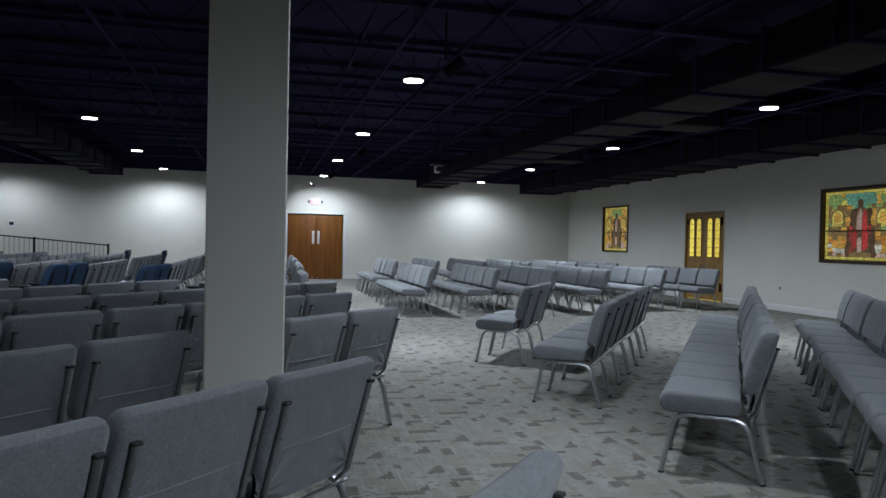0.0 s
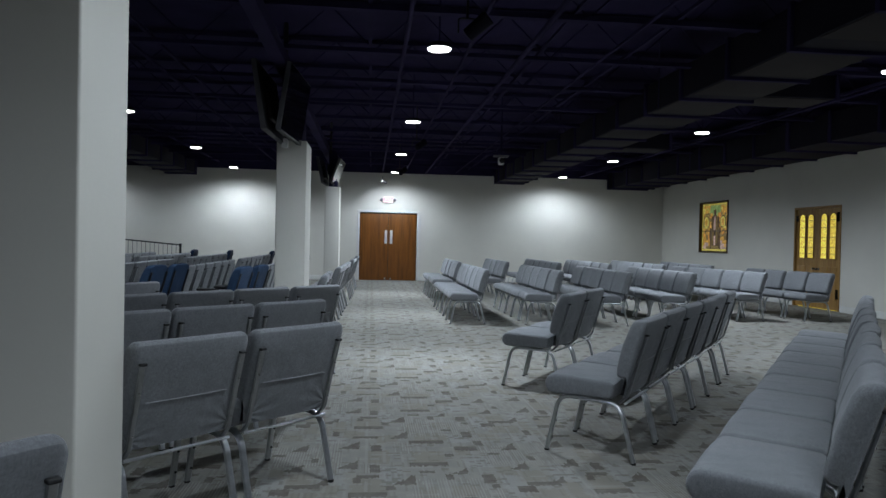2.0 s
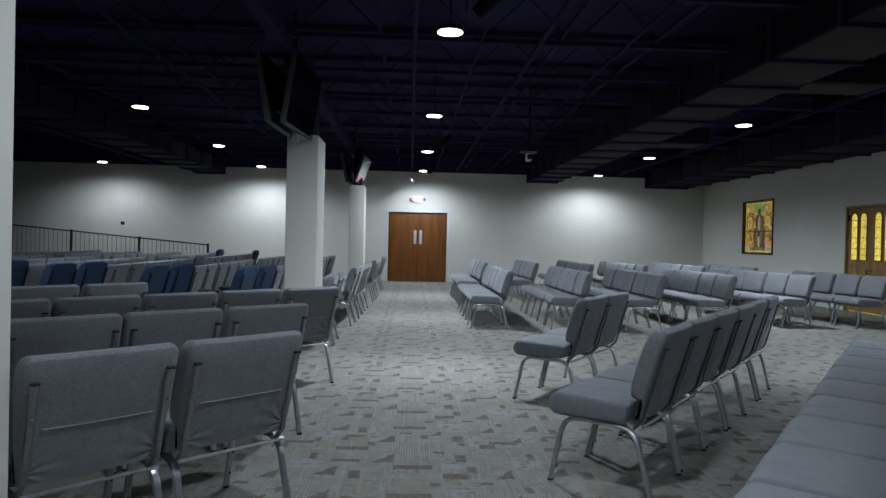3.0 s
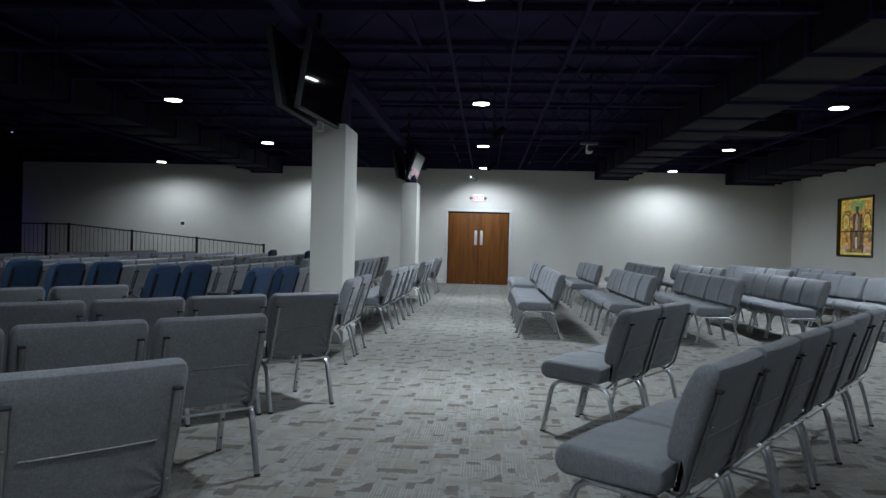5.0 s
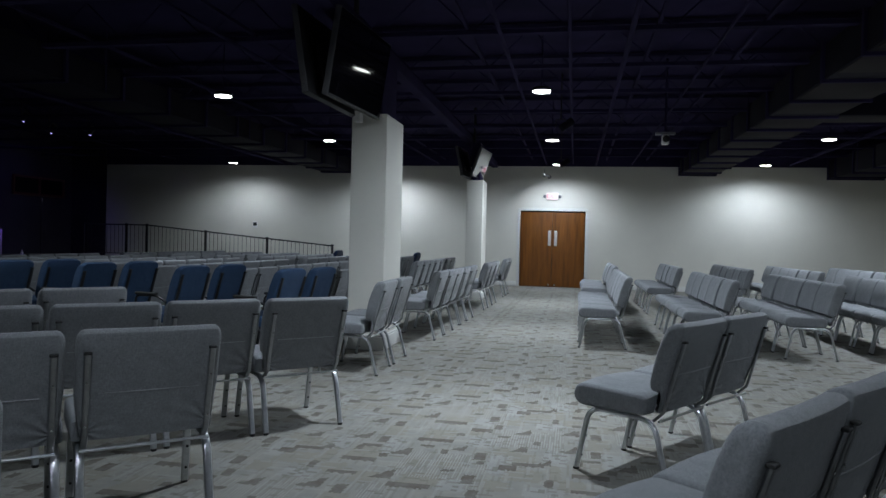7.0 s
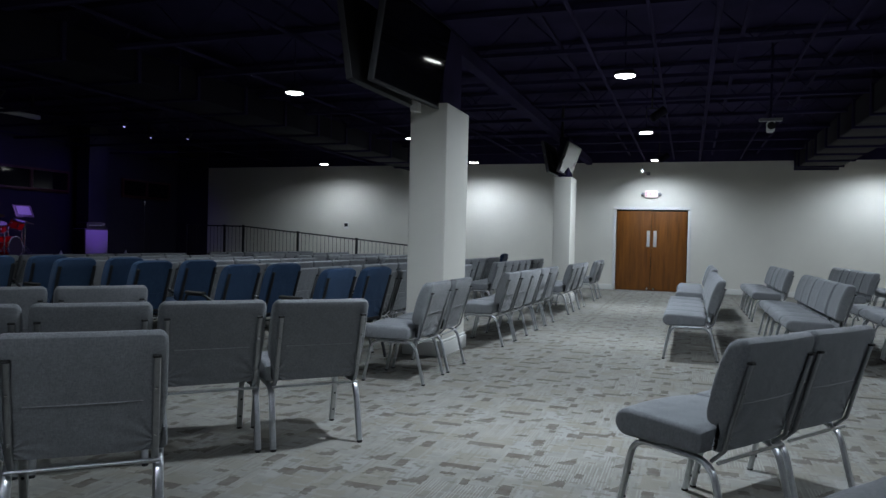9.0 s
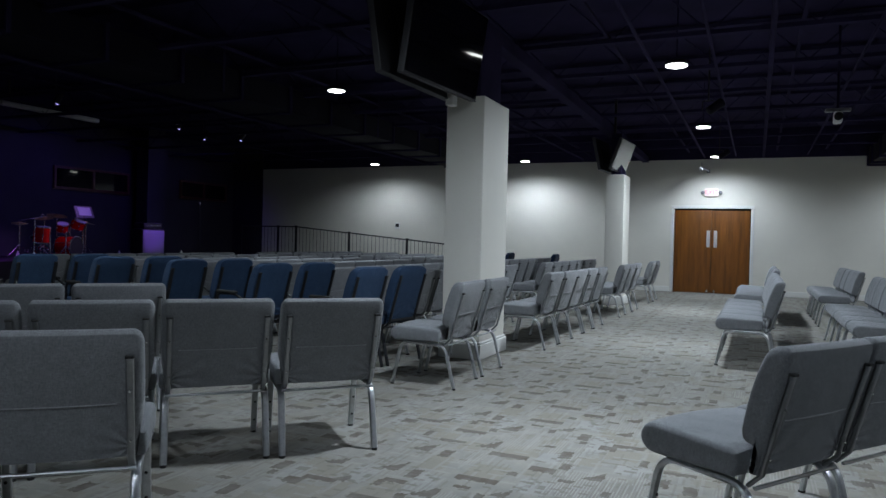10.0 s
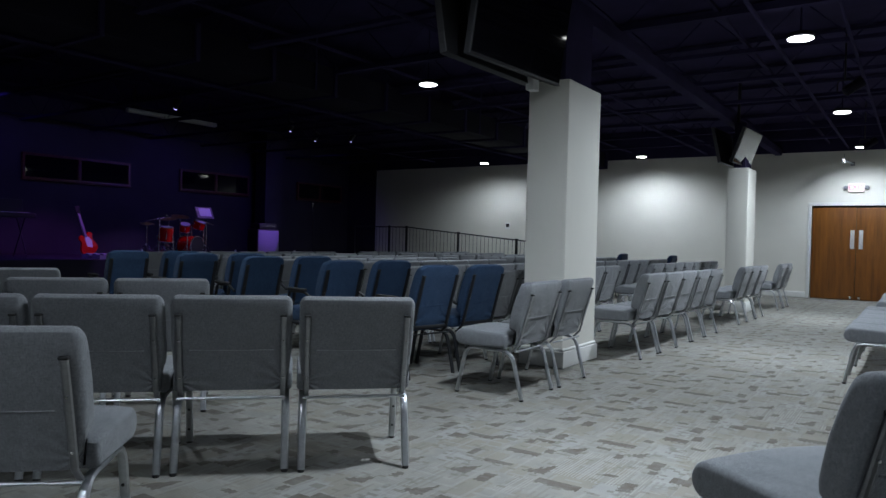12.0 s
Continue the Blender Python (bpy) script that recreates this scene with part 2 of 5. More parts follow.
        marks.append(both(below(m.math("ABSOLUTE", u), w / 2), both(m.math("GREATER_THAN", v, m.math("ADD", -h / 2, ragged)), below(v, h / 2))))
    fade = m.math("ADD", 0.62, m.math("MULTIPLY", m.ramp(m.noise(p, 11, 3), 0.3, 0.7), 0.38))
    col = m.mix(both(union(marks), fade), col, brown)
    # stray flecks
    col = m.mix(both(below(jag(0.045, 0.022, 7.0), -0.455), 0.6), col, rgb(0.15, 0.135, 0.115))
    pile = m.noise(p, 260, 2, 0.6)
    wear = m.noise(p, 0.8, 4)
    col = m.mix(m.math("MULTIPLY", m.ramp(wear, 0.35, 0.75), 0.18), col, rgb(0.2, 0.19, 0.17))
    col = m.mix(m.math("MULTIPLY", m.ramp(pile, 0.35, 0.7), 0.22), col, rgb(0.15, 0.14, 0.13))
    m.bump(pile, 0.5, 0.004)
    return m.finish(col, 0.95, 0, 0.1)


WALL = painted("warm_white_wall_paint", (0.69, 0.675, 0.61), 0.6, 60, 0.03)
TRIM = painted("white_trim_paint", (0.72, 0.72, 0.69), 0.4, 30, 0.03)
BLACK = painted("flat_black_ceiling_paint", (0.033, 0.0275, 0.070), 0.95, 20, 0.2, 0.05)
DECK_BLACK = painted("flat_black_deck_paint", (0.034, 0.028, 0.073), 0.95, 3, 0.2, 0.05)
DUCT = painted("black_painted_sheet_metal", (0.010, 0.009, 0.017), 0.8, 12, 0.15, 0.15)
# a lighter grey than the duct's sides, for the panels beneath
DUCT_PANEL = painted("paler_grey_duct_panel", (0.040, 0.036, 0.038), 0.9, 8, 0.15, 0.1)
STAGE_BLACK = painted("black_stage_paint", (0.03, 0.028, 0.036), 0.7, 25, 0.2, 0.3)
CARPET = carpet_material()
GREY_CLOTH = fabric("heather_grey_upholstery", (0.198, 0.207, 0.217))
BLUE_CLOTH = fabric("slate_blue_upholstery", (0.034, 0.067, 0.128), 0.06)
NAVY_CLOTH = fabric("navy_upholstery", (0.016, 0.030, 0.065))
PIPING = fabric("pale_grey_piping", (0.30, 0.31, 0.32))
STEEL = metal("silver_chrome_tube", (0.60, 0.62, 0.64), 0.35)
# the frame's chrome again, darkened for the dim room the posts mirror
DIMMED_STEEL = metal("dimmed_chrome_post", (0.36, 0.37, 0.385), 0.38)
RAIL_BLACK = metal("black_powder_coat", (0.006, 0.007, 0.010), 0.55, 0.0)
RUBBER = painted("black_rubber", (0.02, 0.02, 0.02), 0.7, 60, 0.1)
DOOR_WOOD = wood("cherry_door_veneer", (0.115, 0.036, 0.005), (0.245, 0.088, 0.010), (7, 7, 0.5))
OAK = wood("golden_oak", (0.24, 0.125, 0.035), (0.44, 0.26, 0.085), (8, 8, 0.7))
CHROME = metal("brushed_steel", (0.75, 0.75, 0.75), 0.25)
PLATE = metal("satin_aluminium", (0.85, 0.85, 0.85), 0.5, 0.6)
LENS = glow("lit_lamp_lens", (0.95, 1.0, 0.98), 14.0)
WHITE_PLASTIC = painted("white_plastic", (0.75, 0.75, 0.73), 0.4, 40, 0.03)
GREY_PLASTIC = painted("grey_plastic", (0.2, 0.2, 0.22), 0.45, 40, 0.05)
DARK_PLASTIC = painted("dark_plastic", (0.015, 0.015, 0.017), 0.4, 40, 0.1)
EXIT_RED = glow("lit_red_letters", (0.95, 0.20, 0.25), 0.5)
EXIT_FACE = glow("lit_sign_face", (1.0, 0.82, 0.82), 0.06)


def screen_material():
    m = Nodes("switched_off_glossy_screen")
    return m.finish(rgb(0.004, 0.004, 0.006), 0.05, 0, 0.35)


SCREEN = screen_material()
EDGE = painted("charcoal_plastic", (0.085, 0.085, 0.092), 0.4, 40, 0.1)

# ---- mesh helpers ----


def part(name, bm, material, parent=None, label="", smooth=True):
    """Links a bmesh as one mesh object, under a thing or a part."""
    me = bpy.data.meshes.new(name)
    bmesh.ops.recalc_face_normals(bm, faces=bm.faces)
    bm.to_mesh(me)
    bm.free()
    me.materials.append(material)
    if smooth:
        me.shade_smooth()
        me.set_sharp_from_angle(angle=radians(38))
    ob = new(name, me)
    if parent:
        ob.parent = parent
    if label:
        tagged(ob, label)
    return ob


def empty(name, label, category, group="", at=None):
    ob = new(name)
    ob.empty_display_size = 0.1
    if at is not None:
        ob.matrix_world = at
    return tagged(ob, label, category, group)


def rounded_box(size, r, center=(0, 0, 0), shape=None, steps=4, inner=3, bm=None):
    """A box with rounded edges and enough loops to be bent by shape(v)."""
    bm = bm or bmesh.new()
    h = [s / 2 for s in size]
    r = min(r, *[a * 0.999 for a in h])

    def ticks(a):
        edge = [a - r + r * math.tan(i / steps * math.pi / 4) for i in range(steps + 1)]
        mid = [-(a - r) + 2 * (a - r) * i / (inner + 1) for i in range(1, inner + 1)]
        return [-e for e in reversed(edge)] + mid + edge

    axes = [ticks(a) for a in h]
    cache = {}

    def vert(i, j, k):
        key = (i, j, k)
        if key not in cache:
            p = Vector((axes[0][i], axes[1][j], axes[2][k]))
            core = Vector([max(-h[a] + r, min(h[a] - r, p[a])) for a in range(3)])
            d = p - core
            q = core + d.normalized() * r if d.length > 1e-9 else p
            q = Vector([q[a] + center[a] for a in range(3)])
            cache[key] = bm.verts.new(shape(q) if shape else q)
        return cache[key]

    n = [len(a) - 1 for a in axes]
    for i in range(n[0]):
        for j in range(n[1]):
            for k in (0, n[2]):
                bm.faces.new((vert(i, j, k), vert(i + 1, j, k), vert(i + 1, j + 1, k), vert(i, j + 1, k)))
    for i in range(n[0]):
        for k in range(n[2]):
            for j in (0, n[1]):
                bm.faces.new((vert(i, j, k), vert(i + 1, j, k), vert(i + 1, j, k + 1), vert(i, j, k + 1)))
    for j in range(n[1]):
        for k in range(n[2]):
            for i in (0, n[0]):
                bm.faces.new((vert(i, j, k), vert(i, j + 1, k), vert(i, j + 1, k + 1), vert(i, j, k + 1)))
    return bm


def box(lo, hi, bevel=0.0, bm=None, seg=2):
    """A box from corner to corner, with small bevels."""
    size = [b - a for a, b in zip(lo, hi)]
    mid = [(a + b) / 2 for a, b in zip(lo, hi)]
    if bevel > 0:
        return rounded_box(size, bevel, mid, None, seg, 0, bm)
    bm = bm or bmesh.new()
    vs = [bm.verts.new((x, y, z)) for x in (lo[0], hi[0]) for y in (lo[1], hi[1]) for z in (lo[2], hi[2])]
    for f in ((0, 1, 3, 2), (4, 6, 7, 5), (0, 4, 5, 1), (2, 3, 7, 6), (0, 2, 6, 4), (1, 5, 7, 3)):
        bm.faces.new([vs[i] for i in f])
    return bm


def fillet(points, r, n=5):
    """Rounds the corners of a polyline."""
    pts = [Vector(p) for p in points]
    out = [pts[0]]
    for a, b, c in zip(pts, pts[1:], pts[2:]):
        u, w = (a - b), (c - b)
        d = min(r, u.length * 0.49, w.length * 0.49)
        p, q = b + u.normalized() * d, b + w.normalized() * d
        for i in range(n + 1):
            t = i / n
            out.append(p * (1 - t) ** 2 + b * 2 * t * (1 - t) + q * t ** 2)
    out.append(pts[-1])
    return out


def tube(points, rx, ry=None, sides=8, bm=None, up=(0, 0, 1)):
    """A capped tube along points, round or oval."""
    bm = bm or bmesh.new()
    ry = ry or rx
    pts = [Vector(p) for p in points]
    rings = []
    side = None
    for i, p in enumerate(pts):
        d = (pts[min(i + 1, len(pts) - 1)] - pts[max(i - 1, 0)]).normalized()
        if side is None:
            ref = Vector(up) if abs(d.dot(Vector(up))) < 0.95 else Vector((1, 0, 0))
            side = d.cross(ref).normalized()
        else:
            side = (side - d * side.dot(d)).normalized()
        nrm = d.cross(side)
        rings.append([bm.verts.new(p + side * rx * math.cos(a) + nrm * ry * math.sin(a)) for a in [2 * math.pi * k / sides for k in range(sides)]])
    for a, b in zip(rings, rings[1:]):
        for k in range(sides):
            bm.faces.new((a[k], a[(k + 1) % sides], b[(k + 1) % sides], b[k]))
    bm.faces.new(rings[0][::-1])
    bm.faces.new(rings[-1])
    return bm


def lathe(profile, sides=24, bm=None, center=(0, 0, 0), axis="z"):
    """A turned form from (radius, height) pairs, closed at both ends."""
    bm = bm or bmesh.new()
    cx, cy, cz = center

    def at(r, hgt, a):
        u, v = r * math.cos(a), r * math.sin(a)
        if axis == "z":
            return (cx + u, cy + v, cz + hgt)
        if axis == "x":
            return (cx + hgt, cy + u, cz + v)
        return (cx + u, cy + hgt, cz + v)

    rings = [[bm.verts.new(at(max(r, 1e-4), hgt, 2 * math.pi * k / sides)) for k in range(sides)] for r, hgt in profile]
    for a, b in zip(rings, rings[1:]):
        for k in range(sides):
            bm.faces.new((a[k], a[(k + 1) % sides], b[(k + 1) % sides], b[k]))
    bm.faces.new(rings[0][::-1])
    bm.faces.new(rings[-1])
    return bm


def slab(outline, x0, x1):
    bm = bmesh.new()
    a = [bm.verts.new((x0, y, z)) for y, z in outline]
    b = [bm.verts.new((x1, y, z)) for y, z in outline]
    bm.faces.new(a)
    bm.faces.new(b[::-1])
    for k in range(len(outline)):
        bm.faces.new((a[k], b[k], b[(k + 1) % len(outline)], a[(k + 1) % len(outline)]))
    return bm


def pierced_wall(along, lo, hi, depth, height, openings):
    """A wall along x or y with openings (a0, a1, z0, z1) through it."""
    bm = bmesh.new()
    us = sorted({lo, hi, *[o[0] for o in openings], *[o[1] for o in openings]})
    zs = sorted({0.0, height, *[o[2] for o in openings], *[o[3] for o in openings]})
    solid = {}
    for i in range(len(us) - 1):
        for k in range(len(zs) - 1):
            um, zm = (us[i] + us[i + 1]) / 2, (zs[k] + zs[k + 1]) / 2
            solid[i, k] = not any(a < um < b and c < zm < d for a, b, c, d in openings)
    verts = {}

    def v(i, d, k):
        if (i, d, k) not in verts:
            p = (us[i], depth[d], zs[k]) if along == "x" else (depth[d], us[i], zs[k])
            verts[i, d, k] = bm.verts.new(p)
        return verts[i, d, k]

    for (i, k), full in solid.items():
        if not full:
            continue
        for d in (0, 1):
            bm.faces.new((v(i, d, k), v(i + 1, d, k), v(i + 1, d, k + 1), v(i, d, k + 1)))
        for di, dk, (a, b) in ((-1, 0, ((i, k), (i, k + 1))), (1, 0, ((i + 1, k), (i + 1, k + 1))), (0, -1, ((i, k), (i + 1, k))), (0, 1, ((i, k + 1), (i + 1, k + 1)))):
            if not solid.get((i + di, k + dk), False):
                bm.faces.new((v(a[0], 0, a[1]), v(b[0], 0, b[1]), v(b[0], 1, b[1]), v(a[0], 1, a[1])))
    return bm


def structure(name, bm, material, label, category, smooth=False):
    return tagged(part(name, bm, material, None, "", smooth), label, category, "", "structure")


# ---- the hall ----
WEST, EAST, SOUTH, NORTH = -13.9, 11.1, -7.0, 24.46
DECK = 4.25
structure("floor", box((WEST - 0.2, SOUTH - 0.2, -0.15), (EAST + 0.2, NORTH + 0.2, 0.0)), CARPET, "grey and taupe patterned carpet with fine stripes and brown flecks", "carpet floor")
DOOR_X0, DOOR_X1, DOOR_H = 0.88, 2.75, 2.21
structure("wall_north", pierced_wall("x", WEST, EAST + 0.2, (NORTH, NORTH + 0.2), DECK, [(DOOR_X0, DOOR_X1, 0.0, DOOR_H)]), WALL, "smooth off-white painted wall with scalloped light", "wall")
WIN_1 = (20.03, 21.70, 1.16, 2.62)
GOLD_DOOR = (15.28, 16.92, 0.0, 2.27)
WIN_2 = (10.32, 12.14, 1.13, 2.55)
structure("wall_east", pierced_wall("y", SOUTH, NORTH, (EAST, EAST + 0.2), DECK, [WIN_1, GOLD_DOOR, WIN_2]), WALL, "off-white painted wall with stained glass and a glazed door", "wall")
# unseen wall, added to close the room behind the start
structure("wall_south", box((WEST, SOUTH - 0.2, 0.0), (EAST + 0.2, SOUTH, DECK)), WALL, "assumed plain off-white wall, unseen, closing the room behind the seating", "wall")
structure("wall_west", box((WEST - 0.2, SOUTH - 0.2, 0.0), (WEST, NORTH + 0.2, DECK)), STAGE_BLACK, "black painted wall at the back of the stage", "wall")
structure("wall_stage_side", box((WEST, NORTH - 0.05, 0.0), (-12.65, NORTH - 0.003, DECK)), STAGE_BLACK, "black painted end of the wall beside the stage", "wall")
# flat black paint above the white of the walls
structure("wall_band_north", box((-12.65, NORTH - 0.02, 3.5), (EAST - 0.003, NORTH - 0.003, DECK)), BLACK, "flat black painted band over the white wall", "wall band")
structure("wall_band_east", box((EAST - 0.02, SOUTH, 3.47), (EAST - 0.003, NORTH - 0.02, DECK)), BLACK, "flat black painted band over the white wall", "wall band")


def ceiling_mesh():
    bm = box((WEST - 0.2, SOUTH - 0.2, DECK), (EAST + 0.2, NORTH + 0.2, DECK + 0.2))
    for f in bm.faces:
        f.material_index = 1
    y = SOUTH + 0.9
    while y < NORTH:
        box((WEST, y - 0.05, 3.62), (EAST, y + 0.05, 3.67), 0, bm)
        box((WEST, y - 0.05, 4.17), (EAST, y + 0.05, 4.22), 0, bm)
        x = WEST + 0.3
        k = 0
        while x < EAST - 0.6:
            tube([(x, y, 3.66 if k % 2 else 4.18), (x + 0.55, y, 4.18 if k % 2 else 3.66)], 0.008, None, 4, bm)
            x += 0.55
            k += 1
        y += 1.62
    for x in (-13.5, -10.2, -6.9, -3.6, -1.4, 1.2, 3.3, 4.4, 8.4):
        box((x - 0.02, SOUTH, 3.68), (x + 0.02, NORTH, 3.72), 0, bm)
    return bm


structure("ceiling", ceiling_mesh(), BLACK, "open ceiling of black painted joists and deck", "ceiling").data.materials.append(DECK_BLACK)
structure("beam", box((0.02, SOUTH, 3.45), (0.18, NORTH, 3.61), 0.01), BLACK, "black wrapped steel beam along the columns", "beam")


def baseboard(name, lo, hi):
    structure(name, box(lo, hi, 0.008), TRIM, "white painted baseboard", "baseboard", True)


baseboard("baseboard_north", (-4.4, NORTH - 0.018, 0.001), (DOOR_X0 - 0.09, NORTH - 0.002, 0.14))
baseboard("baseboard_north", (DOOR_X1 + 0.09, NORTH - 0.018, 0.001), (EAST - 0.02, NORTH - 0.002, 0.14))
baseboard("baseboard_east", (EAST - 0.018, SOUTH, 0.001), (EAST - 0.002, GOLD_DOOR[0] - 0.03, 0.14))
baseboard("baseboard_east", (EAST - 0.018, GOLD_DOOR[1] + 0.03, 0.001), (EAST - 0.002, NORTH - 0.02, 0.14))


def column(x0, y0, y1, w=0.42, top=2.74):
    ob = empty("column", "square off-white plastered column with a white base", "column", "columns along the aisle", pose(x0, y0, 0))
    tagged(ob, kind="structure")
    d = y1 - y0
    part("shaft", rounded_box((w, d, top), 0.012, (w / 2, d / 2, top / 2), None, 2, 0), WALL, ob)
    bm = rounded_box((w + 0.05, d + 0.05, 0.15), 0.006, (w / 2, d / 2, 0.076), None, 2, 0)
    rounded_box((w + 0.028, d + 0.028, 0.03), 0.012, (w / 2, d / 2, 0.166), None, 2, 0, bm)
    part("base", bm, TRIM, ob, "white stepped base moulding")
    part("collar", box((0.08, 0.08, top), (w - 0.08, d - 0.08, 3.45)), BLACK, ob, "black steel post above the casing")


column(-0.15, 3.88, 4.36, 0.40)
column(-0.10, 11.55, 12.33, 0.42, 2.71)
column(0.10, 19.10, 19.80, 0.36, 2.62)

# ---- things: chairs ----
FOOT_W, FOOT_D = 0.545, 0.555


def cushion(profile, half, r=0.029, steps=4, bend=None):
    """A side profile (y, z) drawn out across x, with softly rounded side edges."""
    bm = bmesh.new()
    n = len(profile)
    pts = [Vector(p) for p in profile]
    inward = []
    for i in range(n):
        t = (pts[(i + 1) % n] - pts[i - 1]).normalized()
        inward.append(Vector((-t.y, t.x)))
    sections = [(-half + r * (1 - math.sin(a)), r * (1 - math.cos(a))) for a in [math.pi / 2 * (1 - k / steps) for k in range(steps + 1)]]
    sections += [(-half + 0.032, 0.0), (-half + 0.06, 0.0), (-half * 0.4, 0.0), (0.0, 0.0), (half * 0.4, 0.0), (half - 0.06, 0.0), (half - 0.032, 0.0)]
    sections += [(-x, d) for x, d in reversed(sections[:steps + 1])]
    rings = []
    for x, d in sections:
        crown = 0.016 * (1 - (x / half) ** 2)
        ring = []
        for p, w in zip(pts, inward):
            q = Vector((x, p.x + w.x * d, p.y + w.y * d))
            ring.append(bm.verts.new(bend(q) if bend else (q.x, q.y, q.z + (crown if p.y > 0.46 else 0.0))))
        rings.append(ring)
    for a, b in zip(rings, rings[1:]):
        for k in range(n):
            bm.faces.new((a[k], a[(k + 1) % n], b[(k + 1) % n], b[k]))
    bm.faces.new(rings[0][::-1])
    bm.faces.new(rings[-1])
    return bm


def seat_profile():
    """Counterclockwise seen from +x: flat base, bullnose front, flat top."""
    pts = [(-0.14, 0.382), (-0.06, 0.378), (0.08, 0.375)]
    for k in range(9):
        a = -math.pi / 2 + math.pi * k / 8
        pts.append((0.232 + 0.064 * math.cos(a), 0.434 + 0.061 * math.sin(a)))
    pts += [(0.14, 0.493), (0.0, 0.489), (-0.10, 0.485), (-0.135, 0.481), (-0.153, 0.468), (-0.157, 0.42)]
    return pts


def back_profile(tall):
    """Counterclockwise seen from +x: a thin lower panel behind the seat, and a padded back that ends in a rolled lower edge."""
    low = [(-0.214, 0.402), (-0.184, 0.402), (-0.182, 0.49), (-0.174, 0.512), (-0.150, 0.516), (-0.131, 0.530), (-0.119, 0.565), (-0.114, 0.63)]
    high = [(-0.110, 0.70), (-0.113, 0.78), (-0.119, 0.835), (-0.128, 0.864), (-0.146, 0.878), (-0.166, 0.882), (-0.190, 0.879), (-0.208, 0.866), (-0.217, 0.842), (-0.2185, 0.75)]
    return low + [(y, z + tall) for y, z in high] + [(-0.2185, 0.62), (-0.217, 0.50)]


def back_bend(v):
    """Leans the back and curves it a little round the sitter."""
    t = (v.z - 0.40) / 0.46
    lean = -0.122 * t - 0.010 * t * t
    return Vector((v.x, v.y + lean - 0.016 * (1 - (v.x / 0.27) ** 2), v.z))


def back_shape(half, tall, corner):
    """The bend of the back, its rounded upper corners and its drawn-in lower edge."""
    top = 0.882 + tall

    def shape(v):
        e = max(0.0, (abs(v.x) - (half - corner * 1.6)) / (corner * 1.6))
        up = max(0.0, min(1.0, (v.z - (top - 0.16)) / 0.16))
        low = max(0.0, min(1.0, (0.62 - v.z) / 0.18))
        puff = 0.008 * math.cos(v.x / half * 1.5) * (1 if v.y > -0.16 else 0.3)
        w = back_bend(Vector((v.x, v.y + puff, v.z)))
        return Vector((w.x * (1 - 0.085 * low * low), w.y, w.z - corner * 0.8 * e * e * up))

    return shape


